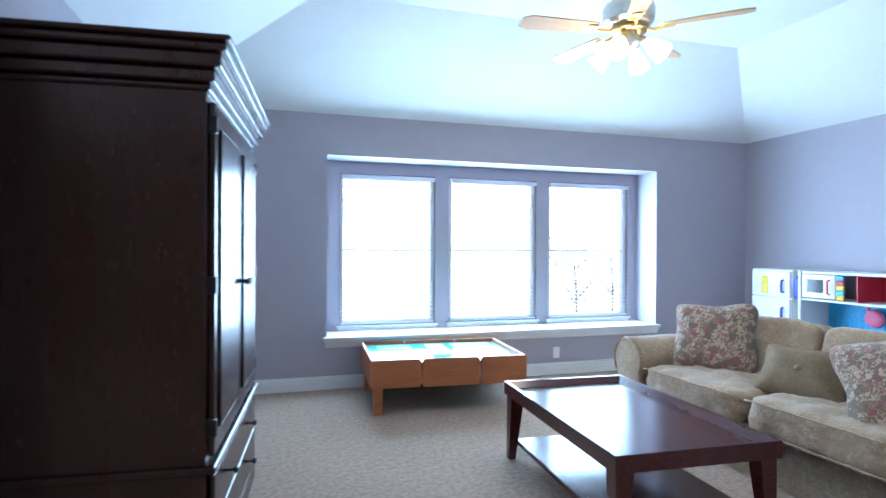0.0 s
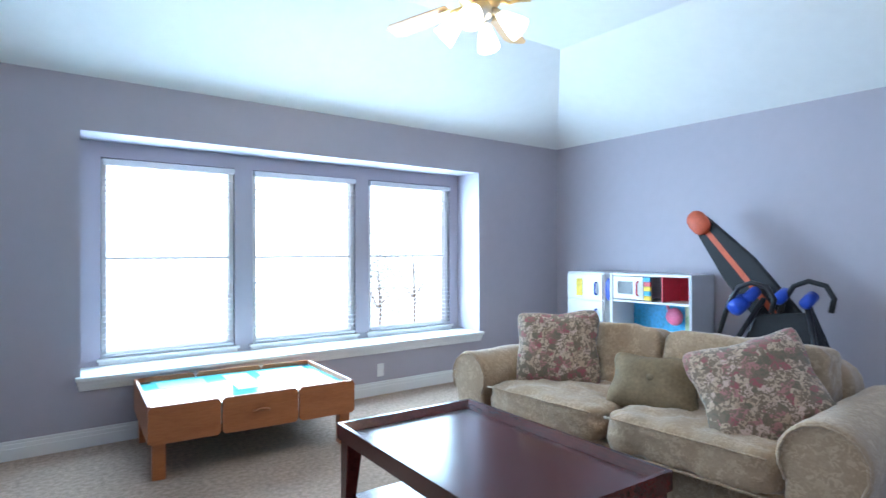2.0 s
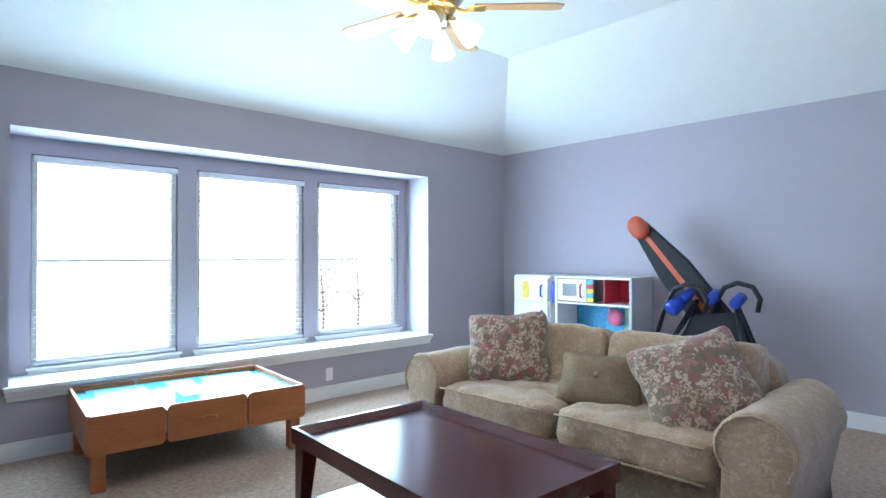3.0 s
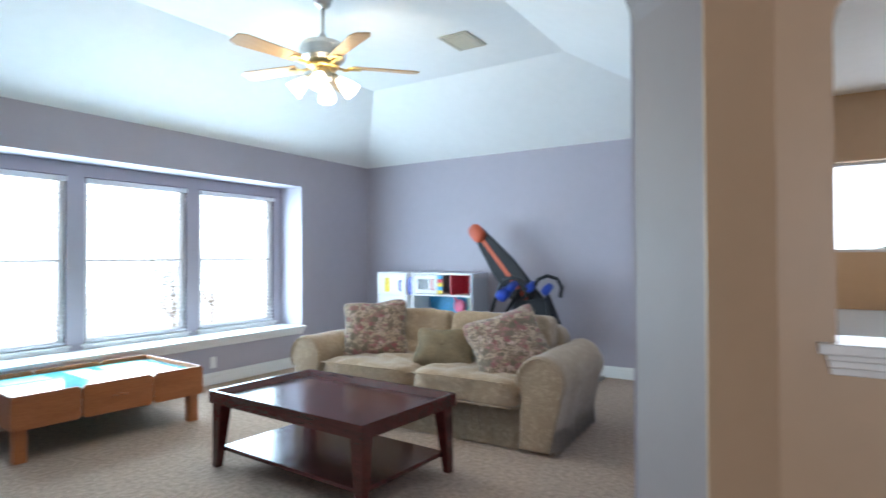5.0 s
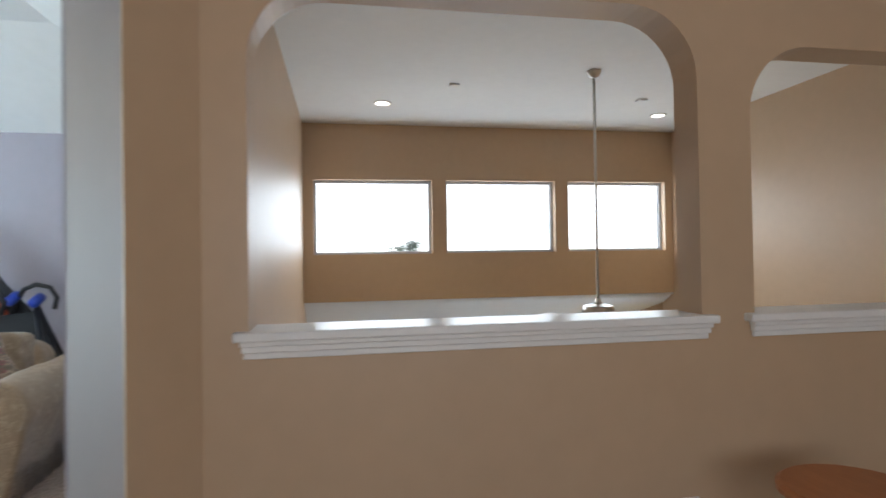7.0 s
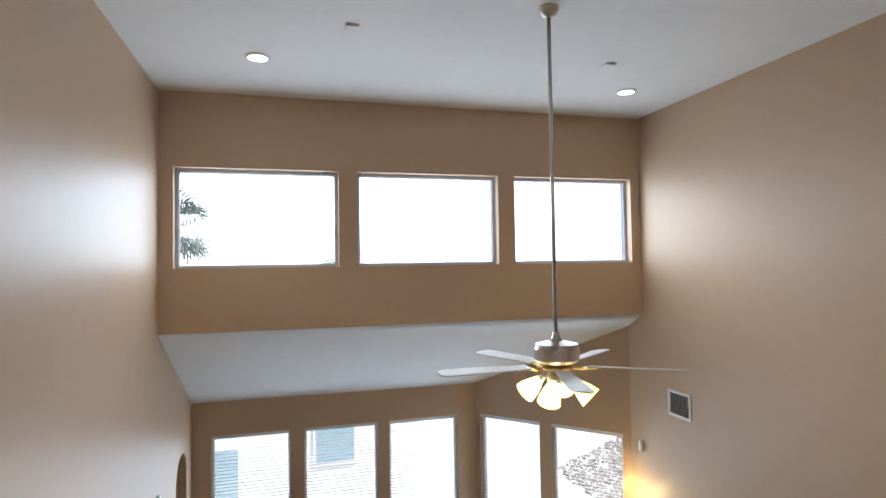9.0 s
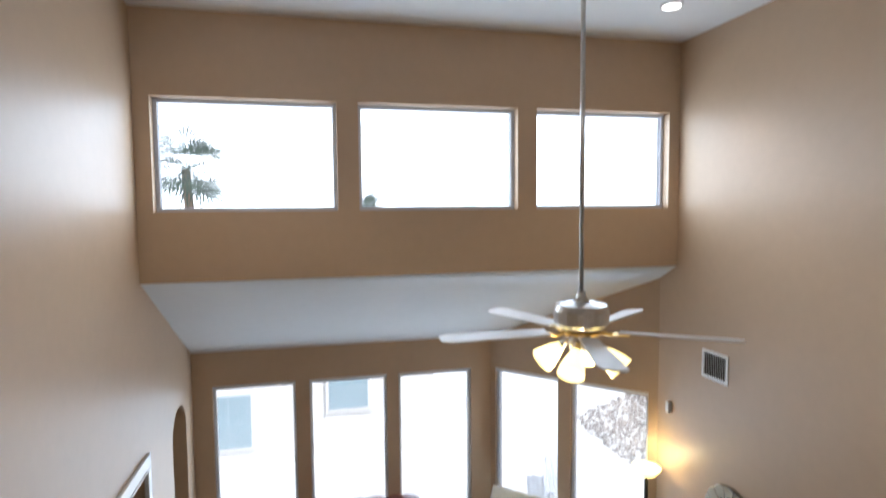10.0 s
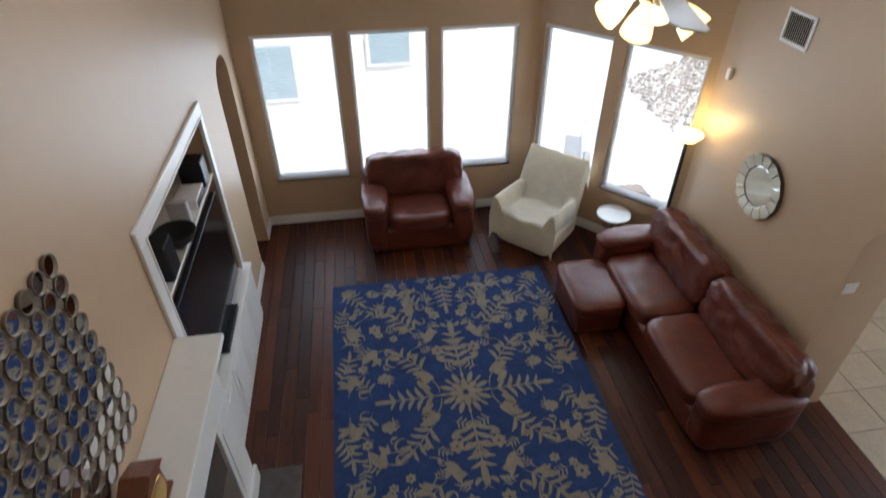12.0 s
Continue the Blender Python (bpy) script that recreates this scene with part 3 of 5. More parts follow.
def tray_table():
    """The coffee table: a raised bevelled rim, a sunk top, tapered legs and a low shelf."""
    t = thing("coffee_table", (2.295, 3.14, 0), "dark cherry wood coffee table with raised tray rim and shelf", "coffee table", rz=-3)
    w, d, h = 0.80, 1.28, 0.465
    part("tabletop", B((-w / 2 + 0.02, -d / 2 + 0.02, h - 0.075), (w / 2 - 0.02, d / 2 - 0.02, h - 0.035)), M_CHERRY, t)
    for nm, pts, m in (("rim", w, 0), ("rim", w, 180), ("rim", d, 90), ("rim", d, 270)):
        o, q = pts / 2, (d if pts == w else w) / 2
        bm = bmesh.new()
        sec = ((0, -0.075), (0, 0), (0.018, 0), (0.055, -0.034), (0.055, -0.075))
        a = [bm.verts.new((-o + y, -q + y, h + z)) for y, z in sec]
        b = [bm.verts.new((o - y, -q + y, h + z)) for y, z in sec]
        for k in range(5):
            bm.faces.new((a[k], a[(k + 1) % 5], b[(k + 1) % 5], b[k]))
        bm.faces.new(a[::-1]), bm.faces.new(b)
        bmesh.ops.recalc_face_normals(bm, faces=bm.faces[:])
        bm.transform(pose(0, 0, 0, 0, 0, m))
        part(nm, bm, M_CHERRY, t)
    for sx in (-1, 1):
        for sy in (-1, 1):
            bm = B((-0.042, -0.042, 0), (0.042, 0.042, h - 0.075), 0.004, 1)
            for v in bm.verts:
                f = 0.52 + 0.48 * (v.co.z / (h - 0.075)) ** 0.8
                v.co.x, v.co.y = sx * (0.042 + (sx * v.co.x - 0.042) * f), sy * (0.042 + (sy * v.co.y - 0.042) * f)
                v.co.x += sx * (w / 2 - 0.055)
                v.co.y += sy * (d / 2 - 0.055)
            part("leg", bm, M_CHERRY, t)
    part("shelf", B((-w / 2 + 0.05, -d / 2 + 0.05, 0.10), (w / 2 - 0.05, d / 2 - 0.05, 0.125), 0.006, 2), M_CHERRY, t)


def play_table():
    """The train table: three-part front boards with notches, square legs and a printed board."""
    t = thing("play_table", (1.927, 5.215, 0), "orange maple children's play table with printed board top", "play table", rz=-4)
    w, d, h = 1.25, 0.89, 0.425
    for sy in (-1, 1):
        for a, b in ((-w / 2, -0.235), (-0.225, 0.235), (0.245, w / 2)):
            c = 0.018
            pts = [(a + c, h - 0.215), (b - c, h - 0.215), (b, h - 0.197), (b, h - c), (b - c, h), (a + c, h), (a, h - c), (a, h - 0.197)]
            m = pose(0, sy * d / 2 - (0.02 if sy > 0 else 0) + 0.02, 0, 90, 0, 0)
            part("board", extrude_poly(pts, 0.02, m), M_MAPLE, t)
    for sx in (-1, 1):
        a, b = sorted((sx * w / 2, sx * (w / 2 - 0.02)))
        part("end_board", B((a, -d / 2 + 0.021, h - 0.215), (b, d / 2 - 0.021, h), 0.003), M_MAPLE, t)
        for sy in (-1, 1):
            x, y = sx * (w / 2 - 0.06), sy * (d / 2 - 0.06)
            part("leg", B((x - 0.036, y - 0.036, 0), (x + 0.036, y + 0.036, h - 0.03), 0.005), M_MAPLE, t)
    part("play_board", B((-w / 2 + 0.021, -d / 2 + 0.021, h - 0.045), (w / 2 - 0.021, d / 2 - 0.021, h - 0.03)), M_PLAYTOP, t, "printed glossy green and blue board")
    bm = bmesh.new()
    tube(bm, [(-0.05 + 0.1 * k / 8, -d / 2 - 0.012 - 0.006 * math.sin(math.pi * k / 8), h - 0.105 + 0.010 * math.sin(math.pi * k / 8)) for k in range(9)], 0.008, 8)
    part("handle", bm, M_MAPLE, t, smooth=True)
    for x, y, sx, sy, c in ((0.02, 0.1, 0.17, 0.5, M_TILE), (-0.35, 0.25, 0.3, 0.2, M_SKYBLUE), (0.35, 0.15, 0.35, 0.4, M_GREEN)):
        part("print", B((x - sx / 2, y - sy / 2, h - 0.03), (x + sx / 2, y + sy / 2, h - 0.0285)), c, t, "printed patch of the play board")


def rolled_arm(t, y, s, x0, x1, h, r, material):
    """An arm with an outward roll; s: the outer side."""
    pts = []
    for k in range(15):
        a = math.radians(-35 + 250 * k / 14)
        pts.append((s * (0.07 + r * math.cos(a)), h - r + r * math.sin(a)))
    pts = [(s * 0.135, 0.02)] + pts + [(-s * 0.08, 0.02)]
    bm = extrude_poly(pts, x1 - x0, None, 0.025, 3)
    bm.transform(Matrix.Translation((x0, y, 0)) @ Matrix(((0, 0, 1, 0), (1, 0, 0, 0), (0, 1, 0, 0), (0, 0, 0, 1))))
    bmesh.ops.subdivide_edges(bm, edges=[e for e in bm.edges if abs(e.verts[0].co.x - e.verts[1].co.x) > 0.3], cuts=10)
    for v in bm.verts:
        v.co += Vector((0.2, 1, 0.6)) * 0.014 * noise.noise(v.co * 7)
    bmesh.ops.recalc_face_normals(bm, faces=bm.faces[:])
    arm = part("arm", bm, material, t, smooth=True)
    bm = bmesh.new()
    tube(bm, [(x0 - 0.004, y + s * (0.07 + (r - 0.012) * math.cos(math.radians(-35 + 25 * k))), h - r + (r - 0.012) * math.sin(math.radians(-35 + 25 * k))) for k in range(11)], 0.006, 6)
    part("piping", bm, material, arm, smooth=True)
    bm = bmesh.new()
    n = 60
    a = [bm.verts.new((x0 + 0.01 + (x1 - x0 - 0.02) * k / n, y + s * (0.165 + 0.014 * math.sin(k * 0.8) * (0.5 + noise.noise((k * 0.3, s, 0)))), 0.012)) for k in range(n + 1)]
    b = [bm.verts.new((x0 + 0.01 + (x1 - x0 - 0.02) * k / n, y + s * 0.148, 0.27)) for k in range(n + 1)]
    for k in range(n):
        bm.faces.new((a[k], a[k + 1], b[k + 1], b[k]))
    bmesh.ops.solidify(bm, geom=bm.faces[:], thickness=0.008)
    part("skirt", bm, material, t, smooth=True)


def sofa():
    t = thing("sofa", (3.10, 3.16, 0), "beige damask two-seat sofa with rolled arms and skirt", "sofa", rz=2)
    L = 0.86
    for s in (-1, 1):
        rolled_arm(t, s * (L + 0.08), s, 0.0, 0.94, 0.635, 0.165, M_SOFA)
    bm = bmesh.new()
    n = 120
    # a gathered skirt along the front and down to the carpet
    a = [bm.verts.new((0.045 + 0.012 * math.sin(k * 0.9) * (0.4 + noise.noise((k * 0.21, 0, 0))), -L + 0.02 + (2 * L - 0.04) * k / n, 0.012)) for k in range(n + 1)]
    b = [bm.verts.new((0.055, -L + 0.02 + (2 * L - 0.04) * k / n, 0.27)) for k in range(n + 1)]
    for k in range(n):
        bm.faces.new((a[k], a[k + 1], b[k + 1], b[k]))
    bmesh.ops.solidify(bm, geom=bm.faces[:], thickness=0.008)
    part("skirt", bm, M_SOFA, t, smooth=True)
    part("base", B((0.07, -L, 0.03), (0.95, L, 0.28), 0.01), M_SOFA, t)
    part("back", blob((0.26, 2 * L + 0.1, 0.74), 7, 14, 0.01, 4, Matrix.Translation((0.86, 0, 0.40)) @ pose(0, 0, 0, 0, 8, 0)), M_SOFA, t, smooth=True)
    for k, s in enumerate((-1, 1)):
        seat = part("seat_cushion", blob((0.74, L - 0.01, 0.20), 7, 26, 0.02, 9, Matrix.Translation((0.36, s * L / 2, 0.365)), sag=-0.02, seed=k * 5.0), M_SOFA, t, smooth=True)
        part("back_cushion", blob((0.24, L - 0.01, 0.45), 8, 24, 0.018, 8, Matrix.Translation((0.70, s * L / 2, 0.60)) @ pose(0, 0, 0, 0, 12, 0), seed=9 + k * 4.0), M_SOFA, t, smooth=True)
        for z in (0.285, 0.445):
            bm = bmesh.new()
            tube(bm, [(-0.012, s * L / 2 - (L - 0.09) / 2 + (L - 0.09) * q / 12, z + 0.006 * noise.noise((q * 0.8, s, z))) for q in range(13)], 0.006, 6)
            part("piping", bm, M_SOFA, seat, smooth=True)


def pillow(name, at, size, rot, material, label, button=False, seed=0.0):
    t = thing(name, at, label, "pillow")
    body = part("cover", blob(size, 9, 16, 0.012, 6, pose(0, 0, 0, *rot[:3]) @ pose(0, 0, 0, 0, 0, rot[3] if len(rot) > 3 else 0), pinch=0.72, seed=seed), material, t, smooth=True)
    if button:
        for s in (-1,):
            m = pose(0, 0, 0, *rot) @ Matrix.Translation((0, 0, size[2] / 2 - 0.006))
            part("button", lathe(bmesh.new(), [(0.004, 0.012), (0.018, 0.009), (0.02, 0.0)][::-1], 12, m), M_VELVET, t, smooth=True)


def toy_kitchen():
    t = thing("toy_fridge", (5.48, 5.015, 0), "white toy refrigerator with a yellow paper note", "toy kitchen", "toy kitchen units")
    part("body", B((-0.16, -0.235, 0), (0.2, 0.235, 1.085), 0.008, 2), M_WHITEP, t)
    for z0, z1 in ((0.05, 0.80), (0.815, 1.065)):
        door = part("door", B((-0.185, -0.22, z0), (-0.162, 0.22, z1), 0.006, 2), M_WHITEP, t)
        zc = z1 - 0.14
        bm = bmesh.new()
        tube(bm, [(-0.187, -0.15, zc - 0.06), (-0.21, -0.15, zc - 0.05), (-0.21, -0.15, zc + 0.05), (-0.187, -0.15, zc + 0.06)], 0.011, 8)
        part("handle", bm, M_BLUE, door, "blue plastic handle", smooth=True)
    part("note", B((-0.189, 0.02, 0.845), (-0.1855, 0.10, 1.02)), M_YELLOW, t, "yellow paper note")
    ph = thing("toy_telephone", (5.33, 4.74, 0.92), "blue toy telephone hanging on the toy refrigerator", "toy")
    part("handset", blob((0.05, 0.07, 0.22), 3, 8), M_BLUE, ph, smooth=True)
    part("cradle", B((0.0, -0.03, -0.09), (0.04, 0.03, 0.05), 0.01, 2), M_BLUE, ph)
    t = thing("toy_stove", (5.48, 4.29, 0), "white toy kitchen unit with microwave and blue back panel", "toy kitchen", "toy kitchen units")
    W = 0.42
    for y0, y1, c in ((-W, -W + 0.03, M_GREYP), (W - 0.03, W, M_WHITEP)):
        part("side_panel", B((-0.18, y0, 0), (0.2, y1, 1.085), 0.006, 2), c, t)
    part("top_panel", B((-0.17, -W + 0.031, 1.06), (0.2, W - 0.031, 1.083), 0.004), M_WHITEP, t)
    part("middle_shelf", B((-0.17, -W + 0.031, 0.81), (0.18, W - 0.031, 0.832), 0.004), M_WHITEP, t)
    part("worktop", B((-0.19, -W + 0.031, 0.50), (0.18, W - 0.031, 0.53), 0.006, 2), M_WHITEP, t)
    part("back_panel", B((0.17, -W + 0.031, 0.53), (0.19, W - 0.031, 0.81)), M_SKYBLUE, t, "bright blue back panel")
    part("lower_cabinet", B((-0.17, -W + 0.031, 0.03), (0.18, W - 0.031, 0.499)), M_WHITEP, t)
    part("red_box", B((0.15, -W + 0.031, 0.833), (0.17, -W + 0.30, 1.059)), M_RED, t, "red back of the open shelf")
    part("red_liner", B((-0.15, -W + 0.295, 0.833), (0.149, -W + 0.305, 1.059)), M_RED, t, "red side of the open shelf")
    mw = part("microwave_door", B((-0.172, W - 0.36, 0.84), (-0.15, W - 0.035, 1.055), 0.005, 2), M_WHITEP, t)
    part("microwave_window", B((-0.176, W - 0.25, 0.89), (-0.173, W - 0.09, 1.01)), M_SCREEN, mw, "dark see-through window")
    bm = bmesh.new()
    tube(bm, [(-0.174, W - 0.31, 0.88), (-0.20, W - 0.31, 0.89), (-0.20, W - 0.31, 1.0), (-0.174, W - 0.31, 1.01)], 0.009, 8)
    part("handle", bm, M_RED, mw, "red plastic handle", smooth=True)
    for k in range(5):
        part("control_panel", B((-0.17, W - 0.435 + 0.0, 0.84 + k * 0.043), (-0.15, W - 0.365, 0.88 + k * 0.043), 0.003), (M_YELLOW, M_SKYBLUE, M_YELLOW, M_RED, M_SKYBLUE)[k], t, "coloured control block")
    part("print", B((0.165, -W + 0.05, 0.54), (0.169, -W + 0.26, 0.78)), M_GREEN, t, "printed green picture on the back")
    pan = thing("toy_pan", (5.60, 4.21, 0.70), "pink toy pan hanging on the blue panel", "toy")
    part("bowl", lathe(bmesh.new(), [(0.02, 0.03), (0.07, 0.03), (0.085, 0.0), (0.07, -0.005)], 18, pose(0, 0, -0.02, 0, -90, 0)), M_PINK, pan, smooth=True)
    part("handle", B((-0.02, 0.02, 0.04), (0.0, 0.045, 0.13), 0.006, 2, pose(0, 0, 0, -20, 0, 0)), M_PINK, pan)


def inversion_table():
    """The folded inversion table: a tilted padded board with an orange headrest on a tube frame."""
    t = thing("inversion_table", (5.36, 3.30, 0), "black inversion table with orange headrest and stripe", "exercise machine")
    ang = math.degrees(math.atan2(0.98, 0.80))
    m = Matrix.Translation((0, 0.15, 1.07)) @ pose(0, 0, 0, ang, 0, 0)
    pts = [(-0.68, -0.15), (0.1, -0.15), (0.4, -0.105), (0.62, -0.07), (0.62, 0.07), (0.4, 0.105), (0.1, 0.15), (-0.68, 0.15)]
    mm = m @ Matrix(((0, 0, 1, 0), (1, 0, 0, 0), (0, 1, 0, 0), (0, 0, 0, 1)))
    part("backboard", extrude_poly(pts, 0.06, mm, 0.012, 2), M_BLACK, t, "black padded board")
    part("stripe", extrude_poly([(-0.66, -0.022), (0.5, -0.022), (0.5, 0.022), (-0.66, 0.022)], 0.066, mm @ Matrix.Translation((0, 0, -0.003))), M_ORANGE, t, "orange stripe down the board")
    part("headrest", blob((0.10, 0.22, 0.17), 2.4, 12, 0, 1, m @ Matrix.Translation((-0.02, 0.60, 0))), M_ORANGE, t, "orange foam headrest", smooth=True)
    for x, y0, z0 in ((-0.16, 0.08, 0.93), (-0.02, -0.26, 0.95)):
        bm = bmesh.new()
        arc = [(x, y0 + 0.22, z0 - 0.34), (x - 0.02, y0 + 0.12, z0 - 0.05), (x - 0.03, y0 + 0.04, z0 + 0.08), (x - 0.03, y0 - 0.06, z0 + 0.12), (x - 0.03, y0 - 0.17, z0 + 0.09), (x - 0.03, y0 - 0.22, z0 + 0.0), (x - 0.03, y0 - 0.20, z0 - 0.10)]
        tube(bm, arc, 0.020, 10)
        part("handle", bm, M_BLKMETAL, t, smooth=True)
    for y, z, x in ((0.13, 0.87, -0.16), (-0.32, 0.93, -0.05), (0.06, 0.95, -0.10), (-0.14, 0.95, -0.06)):
        r = 0.062 if x == -0.16 else 0.042
        part("roller", lathe(bmesh.new(), [(r * 0.4, -0.07), (r, -0.06), (r * 1.05, 0), (r, 0.06), (r * 0.4, 0.07)], 16, Matrix.Translation((x, y, z)) @ pose(0, 0, 0, 10, 60, 0)), M_BLUE, t, "blue foam roller", smooth=True)
    for y in (0.38, -0.62):
        for dx in (-0.28, 0.26):
            bm = bmesh.new()
            tube(bm, [(-0.04, 0.0 if y > 0 else -0.3, 0.92), (dx * 0.6, y * 0.7, 0.4), (dx, y, 0.02)], 0.02, 10)
            part("frame_tube", bm, M_BLKMETAL, t, smooth=True)
    bm = bmesh.new()
    tube(bm, [(-0.3, -0.80, 0.02), (0.26, -0.80, 0.02)], 0.022, 10)
    tube(bm, [(0, -0.80, 0.03), (0, -0.3, 0.55)], 0.02, 10)
    part("foot_bar", bm, M_NICKEL, t, "grey steel foot bar", smooth=True)
    part("ankle_cloth", extrude_poly([(-0.34, 0.42), (0.40, 0.42), (0.16, 0.80), (-0.18, 0.84)], 0.05, Matrix(((0, 0, 1, -0.06), (1, 0, 0, -0.15), (0, 1, 0, 0), (0, 0, 0, 1)))), M_BLACK, t, "black cloth hanging on the frame")


def armoire():
    """A tall wardrobe with a stepped cornice, two panelled doors over two drawers."""
    # local x: outwards from its front; y: along its front
    t = thing("armoire", (0.345, 2.68, 0), "tall dark cherry armoire with two doors and drawers", "armoire", rz=-5)
    W, D, H = 1.21, 0.685, 1.99
    part("body", B((-D, 0, 0.06), (-0.001, W, H - 0.16), 0.006), M_ARM, t)
    for k, (d, z0, z1) in enumerate(((0.012, H - 0.17, H - 0.145), (0.03, H - 0.145, H - 0.10), (0.055, H - 0.10, H - 0.05), (0.075, H - 0.05, H - 0.02), (0.09, H - 0.02, H))):
        part("cornice", B((-D - 0.01, -d, z0), (d, W + d, z1), 0.009, 3), M_ARM, t)
    part("plinth", B((-D, -0.012, 0), (0.02, W + 0.012, 0.10), 0.008, 2), M_ARM, t)
    part("waist_moulding", B((-D, -0.02, 0.50), (0.035, W + 0.02, 0.53), 0.012, 3), M_ARM, t)
    for a, b, hy in ((0.03, W / 2 - 0.004, W / 2 - 0.04), (W / 2 + 0.004, W - 0.03, W / 2 + 0.04)):
        door = part("door", B((0.0, a, 0.55), (0.022, b, H - 0.20), 0.004, 2), M_ARM, t)
        part("door_panel", B((0.0225, a + 0.07, 0.63), (0.032, b - 0.07, H - 0.28), 0.009, 3), M_ARM, door)
        for z in (0.62, 1.12, 1.68):
            y = a if hy > a + 0.3 else b
            part("hinge", B((-0.002, y - 0.012, z), (0.03, y + 0.012, z + 0.06), 0.003), M_BLKMETAL, door)
        bm = lathe(bmesh.new(), [(0.006, 0), (0.006, 0.03), (0.016, 0.035), (0.014, 0.05)], 12, Matrix.Translation((0.022, hy, 1.13)) @ pose(0, 0, 0, 0, 90, 0))
        part("knob", bm, M_BLKMETAL, door, "dark metal knob", smooth=True)
    for z0, z1 in ((0.115, 0.295), (0.31, 0.485)):
        dr = part("drawer", B((0.0, 0.03, z0), (0.024, W - 0.03, z1), 0.01, 3), M_ARM, t)
        for y in (0.30, W - 0.30):
            bm = lathe(bmesh.new(), [(0.006, 0), (0.006, 0.02), (0.016, 0.028), (0.012, 0.04)], 12, Matrix.Translation((0.024, y, (z0 + z1) / 2)) @ pose(0, 0, 0, 0, 90, 0))
            part("knob", bm, M_BLKMETAL, dr, "dark metal knob", smooth=True)


def ceiling_fan(at, top, R, a0, metal, blade, shade, rod, label, power, cup=0.06, squat=1.0, pitch=11, lamps=36):
    """A five-bladed fan on a rod with four lamp shades. at: the middle of its motor."""
    t = thing("ceiling_fan", at, label, "ceiling fan", "ceiling fans")
    h = top - at[2]
    part("canopy", lathe(bmesh.new(), [(0.02, h - 0.07), (0.05, h - 0.05), (0.068, h - 0.01), (0.068, h)], 20), metal, t, smooth=True)
    part("rod", lathe(bmesh.new(), [(0.013, 0.08), (0.013, h - 0.06)], 12), metal, t, smooth=True)
    part("collar", lathe(bmesh.new(), [(0.05, 0.075), (0.028, 0.10), (0.022, 0.13)], 16), metal, t, smooth=True)
    part("motor", lathe(bmesh.new(), [(0.06, -0.08), (0.13, -0.06), (0.148, -0.04), (0.152, 0.03), (0.14, 0.06), (0.06, 0.078)], 32), metal, t, smooth=False)
    for k in range(18):
        a = 2 * math.pi * k / 18
        part("vent_slot", B((0.085, -0.006, 0.0), (0.125, 0.006, 0.004), 0, 1, pose(0, 0, 0.066, 0, 0, math.degrees(a)) @ pose(0, 0, 0, 0, 12, 0)), M_BLKMETAL, t)
    part("ring", lathe(bmesh.new(), [(0.05, -0.105), (0.105, -0.10), (0.11, -0.085), (0.05, -0.08)], 28), M_BRASS, t, "brass ring", smooth=True)
    for k in range(5):
        m = pose(0, 0, -0.088, 0, 0, a0 + 72 * k)
        bm = bmesh.new()
        tube(bm, [(0.09, 0, 0), (0.15, 0.015, -0.012), (0.20, 0.0, -0.004)], 0.010, 8)
        box(bm, (0.17, -0.035, -0.006), (0.26, 0.035, 0.0), 0.003)
        bm.transform(m)
        part("blade_iron", bm, M_BRASS, t, "brass blade holder")
        pts = [(0.20, -0.052), (R - 0.05, -0.070), (R, -0.045), (R, 0.045), (R - 0.05, 0.070), (0.20, 0.052)]
        part("blade", extrude_poly(pts, 0.008, m @ pose(0, 0, 0.002, pitch, 0, 0), 0.002, 1), blade, t)
    part("light_fitter", lathe(bmesh.new(), [(0.03, -0.21), (0.06, -0.19), (0.065, -0.14), (0.05, -0.11), (0.04, -0.08)], 20), metal, t, smooth=True)
    for k in range(4):
        m = pose(0, 0, -0.165, 0, 0, lamps + 90 * k) @ Matrix.Translation((0.095, 0, 0)) @ pose(0, 0, 0, 0, -48, 0)
        part("lamp_arm", lathe(bmesh.new(), [(0.012, 0.04), (0.022, 0.0), (0.024, -0.02)], 12, m), metal, t, smooth=True)
        part("shade", lathe(bmesh.new(), [(0.022, -0.012), (0.030, -0.03), (cup * 0.72, -0.07 * squat), (cup * 0.92, -0.11 * squat), (cup * 1.02, -0.145 * squat), (cup * 0.97, -0.145 * squat), (cup * 0.84, -0.11 * squat)], 20, m), shade, t, "glowing frosted glass shade", smooth=True)
    la = new("fan_lamp", bpy.data.lights.new("fan_lamp", "POINT"))
    la.data.energy, la.data.color, la.data.shadow_soft_size = power, (1, 0.80, 0.50), 0.10
    la.location = (at[0], at[1], at[2] - 0.42)


tray_table()
play_table()
sofa()
pillow("floral_pillow", (3.48, 3.77, 0.665), (0.50, 0.55, 0.19), (0, -70, 30, 4), M_FLORAL, "square floral woven pillow leaning on the sofa", seed=1.0)
pillow("floral_pillow", (3.47, 2.53, 0.64), (0.54, 0.56, 0.20), (0, -52, 20, 24), M_FLORAL, "square floral woven pillow against the sofa arm", seed=4.0)
pillow("velvet_pillow", (3.45, 3.06, 0.575), (0.32, 0.48, 0.17), (0, -56, 16), M_VELVET, "small olive velvet pillow with a middle button", True, 7.0)
toy_kitchen()
inversion_table()
armoire()
ceiling_fan((2.57, 3.47, 2.66), 3.035, 0.66, 29, M_NICKEL, M_BLADE, M_LAMP, True, "nickel ceiling fan with oak blades and lit lamps", 17)


